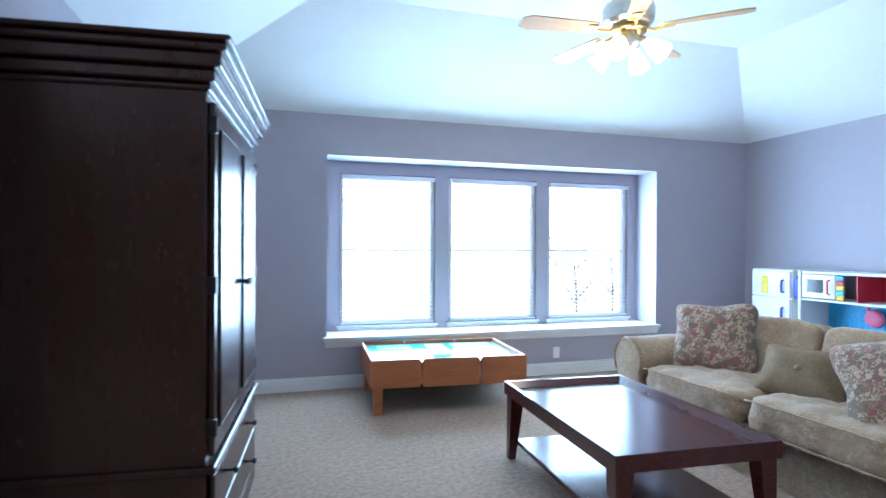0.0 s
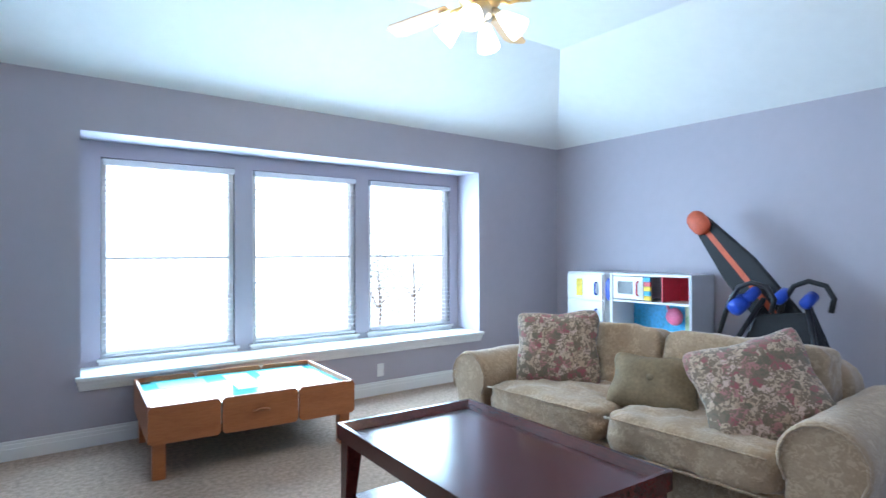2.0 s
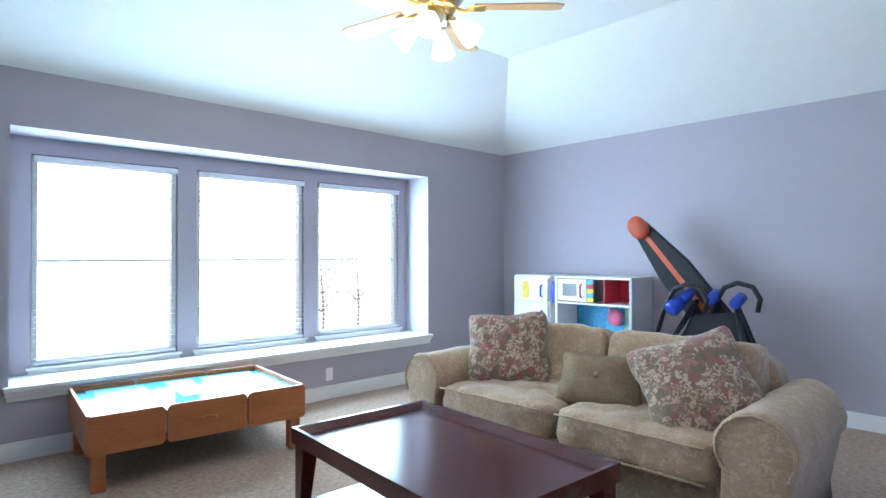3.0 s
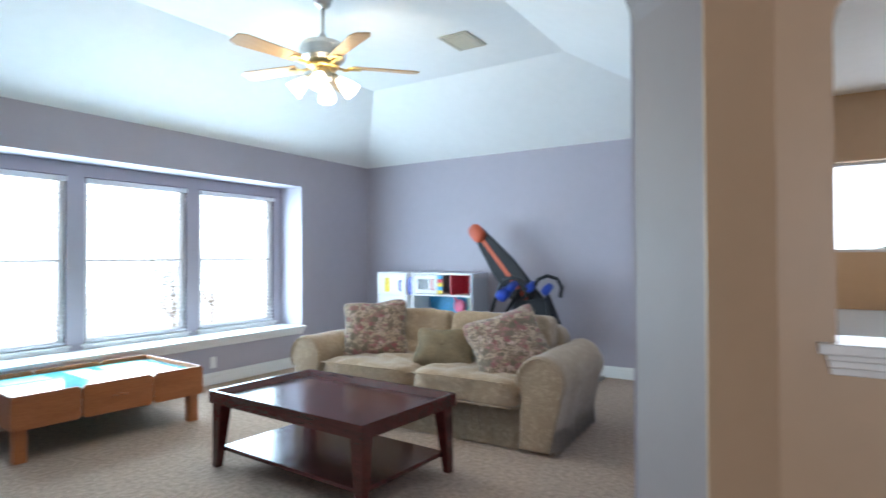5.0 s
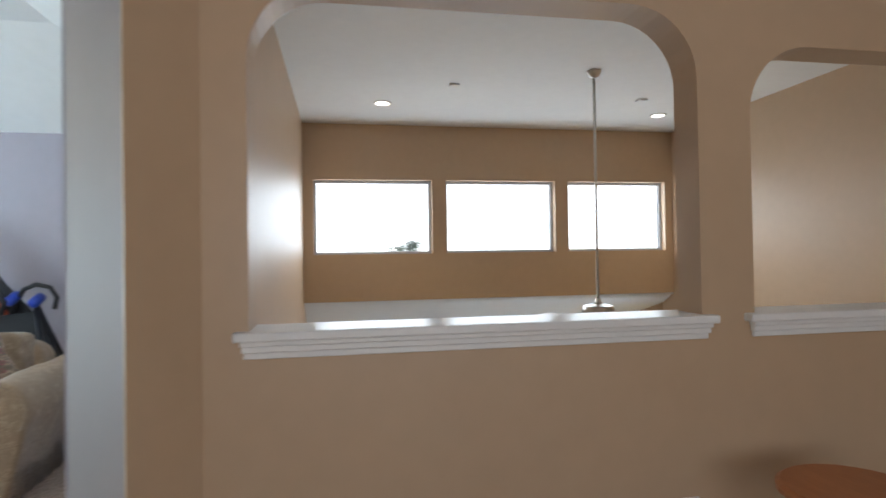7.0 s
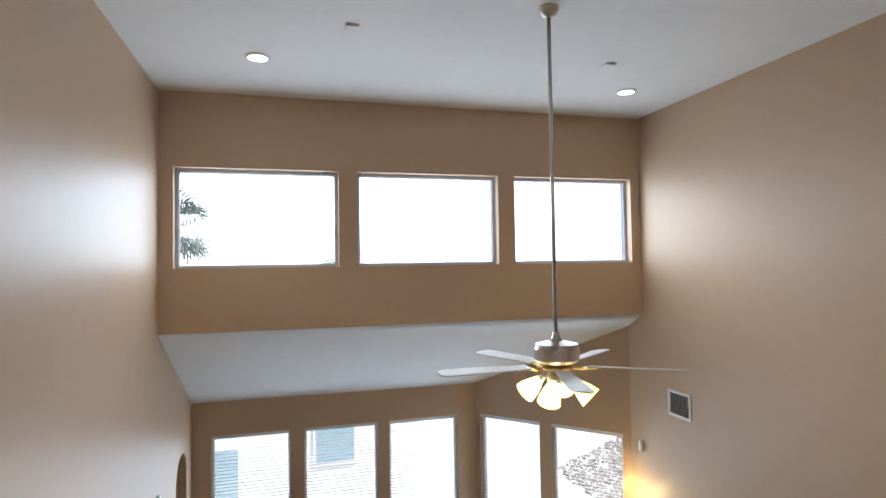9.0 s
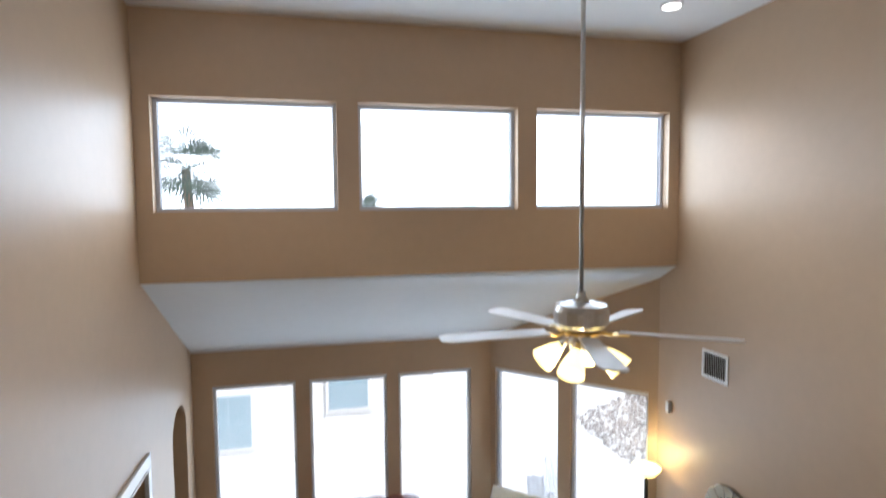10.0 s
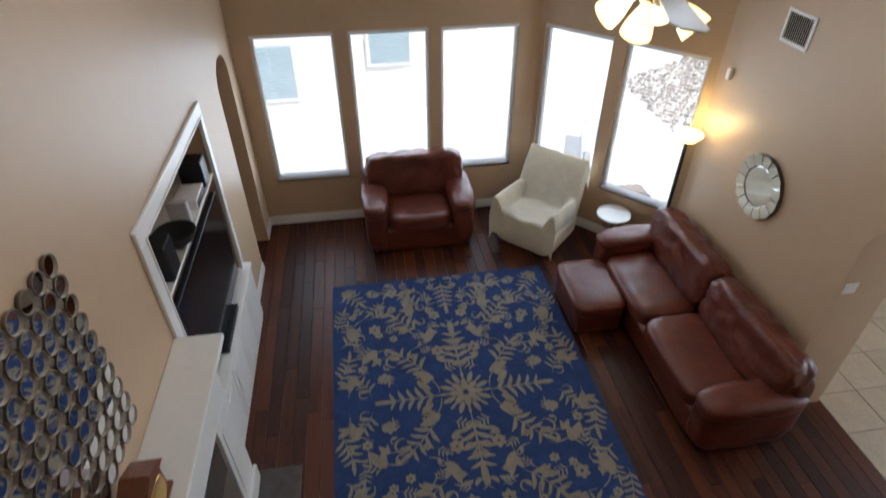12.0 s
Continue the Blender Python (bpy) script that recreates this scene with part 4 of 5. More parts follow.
def outlet(at, rz, label="white wall socket plate"):
    t = thing("wall_socket", at, label, "socket", "wall sockets", rz)
    pl = part("plate", B((-0.036, -0.006, -0.057), (0.036, 0.0, 0.057), 0.003, 2), M_TRIM, t)
    for z in (-0.022, 0.022):
        part("receptacle", B((-0.016, -0.008, z - 0.014), (0.016, -0.006, z + 0.014), 0.001), M_WHITEP, t)


outlet((3.33, YN, 0.221), 0)
outlet((0.34, YN, 0.29), 0)
outlet((1.70, -0.879, 0.31), -90)


def grille(name, at, w, h, rot, n, label, paint):
    t = tagged(new(name), label, "vent")
    t.matrix_world = Matrix.Translation(at) @ pose(0, 0, 0, *rot)
    bm = bmesh.new()
    for lo, hi in (((-w / 2, -h / 2, 0), (w / 2, -h / 2 + 0.03, 0.012)), ((-w / 2, h / 2 - 0.03, 0), (w / 2, h / 2, 0.012)), ((-w / 2, -h / 2 + 0.03, 0), (-w / 2 + 0.03, h / 2 - 0.03, 0.012)), ((w / 2 - 0.03, -h / 2 + 0.03, 0), (w / 2, h / 2 - 0.03, 0.012))):
        box(bm, lo, hi, 0.003)
    part("frame", bm, paint, t)
    # flat near-black sheet: the shade between the slats is put into its colour
    part("backing", B((-w / 2 + 0.03, -h / 2 + 0.03, 0.0005), (w / 2 - 0.03, h / 2 - 0.03, 0.001)), M_DARK, t, "dark sheet in place of the duct's shade")
    for k in range(n):
        x = -w / 2 + 0.03 + (w - 0.06) * (k + 0.5) / n
        part("slat", B((-0.0015, -h / 2 + 0.03, -0.006), (0.0015, h / 2 - 0.03, 0.006), 0, 1, Matrix.Translation((x, 0, 0.007)) @ pose(0, 0, 0, 0, 35, 0)), paint, t)


grille("ceiling_vent", (3.745, 3.06, ZF), 0.34, 0.26, (180, 0, 0), 9, "beige metal ceiling vent with slats", M_VENT)

t = thing("wooden_side_table", (1.26, -1.14, 0), "small round orange wood table by the half wall", "side table")
part("tabletop", lathe(bmesh.new(), [(0.20, 0.515), (0.215, 0.525), (0.215, 0.54), (0.20, 0.55)], 32), M_MAPLE, t)
for k in range(3):
    bm = bmesh.new()
    a = 2.1 * k + 0.4
    tube(bm, [(0.20 * math.cos(a), 0.20 * math.sin(a), 0.0), (0.12 * math.cos(a), 0.12 * math.sin(a), 0.515)], [0.014, 0.022], 10)
    part("leg", bm, M_MAPLE, t)
# ---- great room furniture ----


def leaf(bm, x, y, ang, ln, w, bend=0.0, z=0.0, n=6):
    """A curved pointed leaf in the plane of the rug."""
    lo, hi, cx, cy, a = [], [], x, y, ang
    for k in range(n + 1):
        s = k / n
        hw = w * math.sin(math.pi * (0.06 + 0.90 * s)) ** 0.8 * 0.5
        lo.append((cx - hw * math.sin(a), cy + hw * math.cos(a)))
        hi.append((cx + hw * math.sin(a), cy - hw * math.cos(a)))
        cx, cy, a = cx + ln / n * math.cos(a), cy + ln / n * math.sin(a), a + bend / n
    return lo + hi[::-1]


def rug():
    L, W = 3.68, 2.66
    t = thing("area_rug", (5.77, -1.40, Z0), "large blue rug with taupe leaf and flower figures", "rug", rz=0.6)
    part("pile", B((-L / 2, -W / 2, 0.0), (L / 2, W / 2, 0.012), 0.004, 2), M_RUG, t)
    shapes = []
    rnd = random.Random(5)

    def spray(x, y, a, s, pairs=4, curl=0.3):
        """A stem with paired leaves and a tip."""
        shapes.append(leaf(None, x, y, a, 0.115 * s * (pairs + 1), 0.016 * s, curl))
        cx, cy, b = x, y, a
        for k in range(pairs):
            cx, cy, b = cx + 0.115 * s * math.cos(b), cy + 0.115 * s * math.sin(b), b + curl / (pairs + 1)
            q = 1.0 - 0.08 * k
            for sd in (-1, 1):
                shapes.append(leaf(None, cx, cy, b + sd * 0.75, 0.22 * s * q, 0.054 * s * q, sd * 0.8))
        shapes.append(leaf(None, cx, cy, b, 0.26 * s, 0.06 * s, 0.2))

    def flower(x, y, r):
        for k in range(6):
            a = k * math.pi / 3
            shapes.append(leaf(None, x + r * 0.18 * math.cos(a), y + r * 0.18 * math.sin(a), a, r * 0.85, r * 0.7, 0, n=4))

    def tulip(x, y, a, s):
        shapes.append(leaf(None, x, y, a, 0.26 * s, 0.11 * s, 0.5))
        shapes.append(leaf(None, x, y, a + 0.5, 0.20 * s, 0.07 * s, 0.9))
        shapes.append(leaf(None, x - 0.22 * s * math.cos(a - 0.7), y - 0.22 * s * math.sin(a - 0.7), a - 0.9, 0.26 * s, 0.016 * s, 1.0))

    def scroll(x, y, a, s, d):
        shapes.append(leaf(None, x, y, a, 0.46 * s, 0.030 * s, 5.0 * d, n=14))
        shapes.append(leaf(None, x, y, a + 0.6 * d, 0.15 * s, 0.05 * s, d))

    quarter0 = len(shapes)
    spray(0.26, 0.003, 0.0, 0.90, 5, 0.0)
    spray(0.003, 0.24, math.pi / 2, 0.82, 5, 0.0)
    spray(1.74, 0.003, math.pi, 0.70, 5, 0.0)
    spray(0.30, 0.36, 0.62, 0.78, 4)
    spray(0.92, 0.34, 1.0, 0.74, 4, -0.5)
    spray(1.30, 0.30, 0.5, 0.62, 4, 0.6)
    spray(0.30, 1.28, -0.55, 0.66, 4, 0.5)
    spray(0.80, 1.24, -0.9, 0.62, 3, 0.5)
    spray(1.05, 1.28, -0.1, 0.58, 4, -0.4)
    spray(1.72, 1.25, -2.2, 0.66, 4, -0.4)
    spray(1.40, 0.70, 1.9, 0.55, 3, 0.5)
    spray(0.10, 0.95, 0.3, 0.55, 3, 0.6)
    spray(1.78, 0.55, 2.4, 0.55, 3, 0.3)
    for i in range(5):
        for j in range(4):
            spray(0.30 + 0.34 * i + rnd.uniform(-0.08, 0.08), 0.16 + 0.32 * j + rnd.uniform(-0.08, 0.08), rnd.uniform(0, 6.28), rnd.uniform(0.28, 0.40), 3, rnd.uniform(-0.9, 0.9))
    for x, y, r in ((0.60, 0.20, 0.075), (0.30, 0.80, 0.07), (1.15, 0.16, 0.07), (1.02, 0.86, 0.075), (1.60, 0.62, 0.07), (0.85, 0.66, 0.05), (1.68, 1.16, 0.07), (0.46, 1.02, 0.055), (1.32, 0.64, 0.055)):
        flower(x, y, r)
    for x, y, a, s in ((0.22, 0.30, 0.9, 0.9), (0.74, 0.30, -0.5, 0.9), (1.22, 0.40, 0.3, 0.9), (0.70, 0.86, 2.2, 0.9), (1.10, 1.12, 2.9, 0.8), (1.62, 0.36, 1.6, 0.7), (0.36, 1.10, 2.6, 0.7)):
        tulip(x, y, a, s)
    for x, y, a, s, d in ((0.52, 0.62, 0.3, 0.8, 1), (1.20, 0.78, -0.4, 0.8, -1), (0.95, 0.12, 0.4, 0.6, 1), (1.70, 0.86, 2.0, 0.7, 1), (0.85, 1.06, 0.9, 0.6, -1), (1.50, 0.42, -0.6, 0.6, 1), (0.16, 0.98, 0.8, 0.55, 1)):
        scroll(x, y, a, s, d)
    for i in range(5):
        for j in range(4):
            x, y = 0.22 + 0.34 * i + rnd.uniform(-0.07, 0.07), 0.18 + 0.32 * j + rnd.uniform(-0.06, 0.06)
            if x * x + y * y > 0.12:
                if (i + j) % 2:
                    tulip(x, y, rnd.uniform(0, 6.28), rnd.uniform(0.5, 0.7))
                else:
                    flower(x, y, rnd.uniform(0.035, 0.05))
                scroll(x + 0.13, y - 0.1, rnd.uniform(0, 6.28), rnd.uniform(0.4, 0.6), rnd.choice((-1, 1)))
    bm = bmesh.new()
    layer = 0
    for sx in (1, -1):
        for sy in (1, -1):
            layer += 1
            for q, sh in enumerate(shapes):
                pts = [(sx * x, sy * y) for x, y in sh]
                if max(abs(x) for x, y in pts) > L / 2 - 0.01 or max(abs(y) for x, y in pts) > W / 2 - 0.01:
                    pts = [(max(-L / 2 + 0.012, min(L / 2 - 0.012, x)), max(-W / 2 + 0.012, min(W / 2 - 0.012, y))) for x, y in pts]
                z = 0.0135 + 0.0003 * (q % 5) + 0.00007 * layer
                vs = [bm.verts.new((x, y, z)) for x, y in pts]
                k = len(vs)
                for i in range(k // 2 - 1):
                    bm.faces.new((vs[i], vs[i + 1], vs[k - 2 - i], vs[k - 1 - i]))
    for ring, n, r0, ln, w in ((0, 8, 0.03, 0.15, 0.07), (1, 8, 0.12, 0.15, 0.055), (2, 16, 0.17, 0.10, 0.03)):
        for k in range(n):
            a = 2 * math.pi * (k + 0.5 * (ring == 1)) / n
            sh = leaf(None, r0 * math.cos(a), r0 * math.sin(a), a, ln, w, 0)
            vs = [bm.verts.new((x, y, 0.0155 + 0.0004 * ring)) for x, y in sh]
            for i in range(len(vs) // 2 - 1):
                bm.faces.new((vs[i], vs[i + 1], vs[len(vs) - 2 - i], vs[len(vs) - 1 - i]))
    for f in bm.faces:
        if f.normal.z < 0:
            f.normal_flip()
    bmesh.ops.recalc_face_normals(bm, faces=bm.faces[:])
    tagged(part("leaf_figures", bm, M_RUGLEAF, t, "taupe woven leaves and flowers"), kind="stuff")


def leather_seat(name, at, rz, w, d, seats, label, category, tall=1.0):
    """Leather seating: x along its width, facing -y; a plump back, pillow arms and seats."""
    t = thing(name, at, label, category, "leather seating", rz)
    aw = 0.30
    part("base", blob((w - 0.06, d - 0.10, 0.30), 12, 10, 0.004, 4, Matrix.Translation((0, 0.0, 0.17))), M_LEATHER, t, smooth=True)
    for s in (-1, 1):
        part("arm", blob((aw, d - 0.06, 0.58), 4.5, 16, 0.012, 5, Matrix.Translation((s * (w / 2 - aw / 2), -0.02, 0.32)), seed=s * 2.0), M_LEATHER, t, smooth=True)
        part("arm_pad", blob((aw + 0.05, d - 0.02, 0.20), 3.2, 14, 0.010, 6, Matrix.Translation((s * (w / 2 - aw / 2), -0.02, 0.54)), seed=s * 3.0), M_LEATHER, t, smooth=True)
    iw = (w - 2 * aw) / seats
    part("back_frame", blob((w - 0.10, 0.24, 0.80), 8, 12, 0.005, 4, Matrix.Translation((0, d / 2 - 0.14, 0.43))), M_LEATHER, t, smooth=True)
    for k in range(seats):
        x = -w / 2 + aw + iw * (k + 0.5)
        part("seat_cushion", blob((iw - 0.005, d - 0.28, 0.22), 5, 16, 0.010, 6, Matrix.Translation((x, -0.13, 0.37)), sag=0.01, seed=k * 3.0), M_LEATHER, t, smooth=True)
        part("back_cushion", blob(((w - 0.14) / seats - 0.01, 0.32, 0.50), 6.5, 24, 0.026, 7, Matrix.Translation((-(w - 0.14) / 2 + (w - 0.14) / seats * (k + 0.5), d / 2 - 0.24, 0.68)) @ pose(0, 0, 0, -10, 0, 0), seed=11 + k * 3.0), M_LEATHER, t, smooth=True)
    for sx in (-1, 1):
        for sy in (-1, 1):
            part("foot", B((sx * (w / 2 - 0.1) - 0.03, sy * (d / 2 - 0.12) - 0.03, 0), (sx * (w / 2 - 0.1) + 0.03, sy * (d / 2 - 0.12) + 0.03, 0.05), 0.006), M_BLKMETAL, t)
    t.scale = (1, 1, tall)


def covered_chair():
    t = thing("covered_armchair", (8.30, -2.86, Z0), "armchair under a loose cream cotton cover", "armchair", rz=-135)
    part("base", blob((0.80, 0.84, 0.26), 9, 10, 0.006, 4, Matrix.Translation((0, 0, 0.15))), M_COVER, t, smooth=True)
    # one draped cloth over seat, arms and back
    bm = bmesh.new()
    nx, ny = 44, 60
    g = []
    for j in range(ny + 1):
        row = []
        s = j / ny
        for i in range(nx + 1):
            u = 2 * i / nx - 1
            if s < 0.22:
                y, z = -0.46, 0.14 + 0.32 * s / 0.22
            elif s < 0.52:
                y, z = -0.46 + 0.56 * (s - 0.22) / 0.30, 0.47 - 0.05 * (s - 0.22) / 0.30
            elif s < 0.86:
                q = (s - 0.52) / 0.34
                y, z = 0.10 + 0.30 * q, 0.42 + 0.60 * q
            else:
                q = (s - 0.86) / 0.14
                y, z = 0.40 + 0.08 * q, 1.02 - 0.30 * q * q
            a = max(0.0, (abs(u) - 0.62) / 0.38)
            if s < 0.62:
                z += 0.19 * math.sin(min(1.0, a * 1.6) * math.pi / 2) * min(1, max(0.0, (0.62 - s) / 0.1)) * min(1.0, s / 0.2)
            if a > 0.75:
                z -= (a - 0.75) * 1.0 * (0.6 if s > 0.6 else 0.9)
            wv = 0.46 - 0.05 * max(0.0, s - 0.5)
            p = Vector((u * wv, y, max(0.06, z)))
            p += Vector((0.3, 0.5, 0.8)) * 0.030 * noise.noise(Vector((u * 3.2, s * 7, 1.3))) + Vector((0.2, 0.2, 0.5)) * 0.014 * noise.noise(Vector((u * 9, s * 16, 4)))
            row.append(bm.verts.new(p))
        g.append(row)
    for j in range(ny):
        for i in range(nx):
            bm.faces.new((g[j][i], g[j][i + 1], g[j + 1][i + 1], g[j + 1][i]))
    bmesh.ops.solidify(bm, geom=bm.faces[:], thickness=0.006)
    part("cover", bm, M_COVER, t, "loose creased cream cloth", smooth=True)
    t.scale = (1.04, 1.04, 1.1)
    part("back", blob((0.74, 0.16, 0.66), 6, 10, 0, 1, Matrix.Translation((0, 0.36, 0.58)) @ pose(0, 0, 0, -22, 0, 0)), M_COVER, t, smooth=True)


def ottoman():
    t = thing("leather_ottoman", (6.76, -3.02, Z0), "red brown leather ottoman beside the sofa", "ottoman", "leather seating")
    part("base", blob((0.80, 0.56, 0.28), 10, 10, 0.004, 4, Matrix.Translation((0, 0, 0.16))), M_LEATHER, t, smooth=True)
    part("cushion", blob((0.86, 0.62, 0.19), 5, 16, 0.006, 6, Matrix.Translation((0, 0, 0.345)), sag=-0.01), M_LEATHER, t, smooth=True)
    for sx in (-1, 1):
        for sy in (-1, 1):
            part("foot", B((sx * 0.34 - 0.025, sy * 0.22 - 0.025, 0), (sx * 0.34 + 0.025, sy * 0.22 + 0.025, 0.04), 0.005), M_BLKMETAL, t)


def side_table():
    t = thing("side_table", (7.86, -3.72, Z0), "round white side table on black wire legs", "side table")
    part("tabletop", lathe(bmesh.new(), [(0.20, 0.535), (0.215, 0.54), (0.215, 0.565), (0.205, 0.565), (0.20, 0.55)], 28), M_WHITEP, t)
    for k in range(6):
        bm = bmesh.new()
        a = math.pi / 3 * k
        tube(bm, [(0.17 * math.cos(a), 0.17 * math.sin(a), 0.0), (0.06 * math.cos(a + 0.3), 0.06 * math.sin(a + 0.3), 0.28), (0.17 * math.cos(a + 0.6), 0.17 * math.sin(a + 0.6), 0.535)], 0.006, 6)
        part("leg", bm, M_BLKMETAL, t)


def torchiere():
    at = (7.36, -4.12, Z0)
    t = thing("floor_lamp", at, "black torchiere floor lamp, lit, with glass bowl", "floor lamp")
    part("base", lathe(bmesh.new(), [(0.13, 0), (0.13, 0.015), (0.03, 0.035), (0.012, 0.05)], 24), M_BLKMETAL, t, smooth=True)
    part("pole", lathe(bmesh.new(), [(0.021, 0.04), (0.021, 1.80)], 12), M_BLKMETAL, t, smooth=True)
    part("bowl", lathe(bmesh.new(), [(0.03, 1.80), (0.10, 1.83), (0.155, 1.90), (0.15, 1.905), (0.095, 1.845), (0.02, 1.82)], 24), M_LAMPY, t, "glowing glass bowl", smooth=True)
    la = new("torch_lamp", bpy.data.lights.new("torch_lamp", "POINT"))
    la.data.energy, la.data.color, la.data.shadow_soft_size = 8, (1, 0.72, 0.32), 0.06
    la.location = (at[0], at[1], Z0 + 2.0)


def round_mirror():
    t = thing("round_mirror", (6.36, YR, -1.63), "round silver wall mirror with a scalloped glass rim", "mirror")
    part("backing", lathe(bmesh.new(), [(0.32, 0.0), (0.32, 0.012)], 36, pose(0, 0, 0, -90, 0, 0)), M_BRONZE, t)
    part("glass", lathe(bmesh.new(), [(0.20, 0.013), (0.20, 0.020), (0.19, 0.023)], 36, pose(0, 0, 0, -90, 0, 0)), M_MIRROR, t)
    for k in range(14):
        a0, a1 = 2 * math.pi * k / 14 + 0.008, 2 * math.pi * (k + 1) / 14 - 0.008
        am = (a0 + a1) / 2
        pts = [(0.205 * math.cos(a0), 0.205 * math.sin(a0)), (0.315 * math.cos(a0), 0.315 * math.sin(a0)), (0.326 * math.cos(am), 0.326 * math.sin(am)), (0.315 * math.cos(a1), 0.315 * math.sin(a1)), (0.205 * math.cos(a1), 0.205 * math.sin(a1))]
        bm = extrude_poly(pts, 0.008, None, 0.003, 1)
        bm.transform(pose(0, 0.013, 0, -90, 0, 0) @ pose(0, 0, 0, 4 * math.sin(am), -4 * math.cos(am), 0))
        part("petal", bm, M_MIRROR, t, "bevelled mirror petal")


def wall_art():
    t = thing("mirror_wall_art", (3.835, YL, -0.905), "square wall sculpture of round metal rings with small mirrors", "wall art")
    cup = mesh_of("ring", lathe(bmesh.new(), [(0.050, 0.0), (0.055, 0.004), (0.0575, 0.020), (0.056, 0.024), (0.053, 0.024), (0.049, 0.012)], 20, pose(0, 0, 0, 90, 0, 0)), M_BRONZE, True)
    disc = mesh_of("mirror_disc", lathe(bmesh.new(), [(0.049, 0.0), (0.049, 0.004)], 20, pose(0, 0, 0, 90, 0, 0)), M_MIRROR)
    web = mesh_of("link", extrude_poly([(-0.03, 0), (-0.012, 0.012), (0, 0.03), (0.012, 0.012), (0.03, 0), (0.012, -0.012), (0, -0.03), (-0.012, -0.012)], 0.012, pose(0, 0, 0, 90, 0, 0)), M_BRONZE)
    p, rnd = 0.1205, random.Random(4)
    for r in range(10):
        for c in range(10):
            x, z = (c - 4.5) * p, (r - 4.5) * p
            s = new("ring", cup)
            s.parent = t
            s.matrix_basis = pose(x, 0, z)
            d = new("mirror_disc", disc)
            d.parent = s
            d.matrix_basis = pose(0, -0.012, 0, rnd.uniform(-2.5, 2.5), 0, rnd.uniform(-2.5, 2.5))
            if r < 9 and c < 9:
                k = new("link", web)
                k.parent = t
                k.matrix_basis = pose(x + p / 2, -0.006, z + p / 2)


def media_wall():
    # trim round the niche
    bm = bmesh.new()
    x0, x1, z0, z1, w = 5.19, 7.22, -2.62, -0.775, 0.12
    for lo, hi in (((x0, YL - 0.03, z1 - w), (x1, YL, z1)), ((x0, YL - 0.03, z0), (x0 + w, YL, z1 - w)), ((x1 - w, YL - 0.03, z0), (x1, YL, z1 - w))):
        box(bm, lo, hi, 0.008, 2)
    for lo, hi in (((x0 + w - 0.012, YL - 0.04, z0), (x0 + w + 0.004, YL - 0.028, z1 - w + 0.01)), ((x1 - w - 0.004, YL - 0.04, z0), (x1 - w + 0.012, YL - 0.028, z1 - w + 0.01)), ((x0 + w, YL - 0.04, z1 - w - 0.004), (x1 - w, YL - 0.028, z1 - w + 0.012))):
        box(bm, lo, hi, 0.003)
    struct("trim_niche", bm, M_TRIM, "white painted casing round the media niche", "trim")
    struct("niche_back", B((5.2, YL + 0.35, -2.7), (7.2, YL + 0.39, -0.8)), M_TAN, "tan back of the media niche", "wall")
    sh = thing("niche_shelf", (6.21, YL + 0.15, -1.44), "white shelf across the media niche", "shelf")
    part("board", B((-0.91, -0.16, -0.03), (0.91, 0.20, 0.0), 0.004), M_TRIM, sh)
    tv = thing("television", (6.18, YL - 0.02, -2.605), "large black flat television in the niche", "television")
    part("bezel", B((-0.80, 0.0, 0.06), (0.80, 0.05, 1.04), 0.006, 2), M_BLKMETAL, tv)
    part("screen", B((-0.785, -0.003, 0.08), (0.785, 0.0, 1.025)), M_SCREEN, tv, "dark glossy screen")
    part("stand", B((-0.30, -0.06, 0.0), (0.30, 0.14, 0.06), 0.01, 2), M_BLKMETAL, tv)
    cb = thing("media_cabinet", (6.21, YL - 0.01, Z0), "white built-in cabinet with four panelled doors", "cabinet")
    part("body", B((-1.0, -0.07, 0.0), (0.99, 0.35, 0.80), 0.004), M_TRIM, cb)
    part("top", B((-1.01, -0.10, 0.80), (1.0, 0.35, 0.835), 0.006, 2), M_TRIM, cb)
    for k in range(4):
        a = -0.97 + 0.485 * k
        dr = part("door", B((a + 0.01, -0.092, 0.10), (a + 0.475, -0.071, 0.77), 0.004, 2), M_TRIM, cb)
        part("door_panel", B((a + 0.07, -0.098, 0.17), (a + 0.415, -0.0925, 0.70), 0.005, 2), M_TRIM, dr)
    for nm, x, w, d, h, mt, lb, ct in (("speaker", 5.62, 0.20, 0.22, 0.30, M_BLACK, "small black speaker on the niche shelf", "speaker"), ("game_console", 6.62, 0.30, 0.20, 0.09, M_WHITEP, "white media box on the niche shelf", "media box"),
                                        ("router", 6.30, 0.06, 0.16, 0.20, M_GREYP, "grey router standing on the niche shelf", "router"), ("speaker", 6.92, 0.18, 0.2, 0.26, M_BLACK, "small black speaker on the niche shelf", "speaker"), ("picture_frame", 5.42, 0.16, 0.03, 0.2, M_GREYP, "small grey picture frame on the niche shelf", "picture frame")):
        o = thing(nm, (x, YL + 0.10, -1.44), lb, ct)
        part("case", B((-w / 2, -d / 2, 0), (w / 2, d / 2, h), 0.008, 2), mt, o)
        part("front", B((-w / 2 + 0.012, -d / 2 - 0.004, 0.012), (w / 2 - 0.012, -d / 2, h - 0.012), 0.003), M_BLKMETAL if mt is not M_GREYP else M_WHITEP, o)
    bw = thing("black_bowl", (5.98, YL + 0.06, -1.44), "dark round bowl on the niche shelf", "bowl")
    part("bowl", lathe(bmesh.new(), [(0.05, 0), (0.13, 0.06), (0.16, 0.13), (0.15, 0.13), (0.12, 0.07), (0.04, 0.02)], 24), M_BLACK, bw, smooth=True)


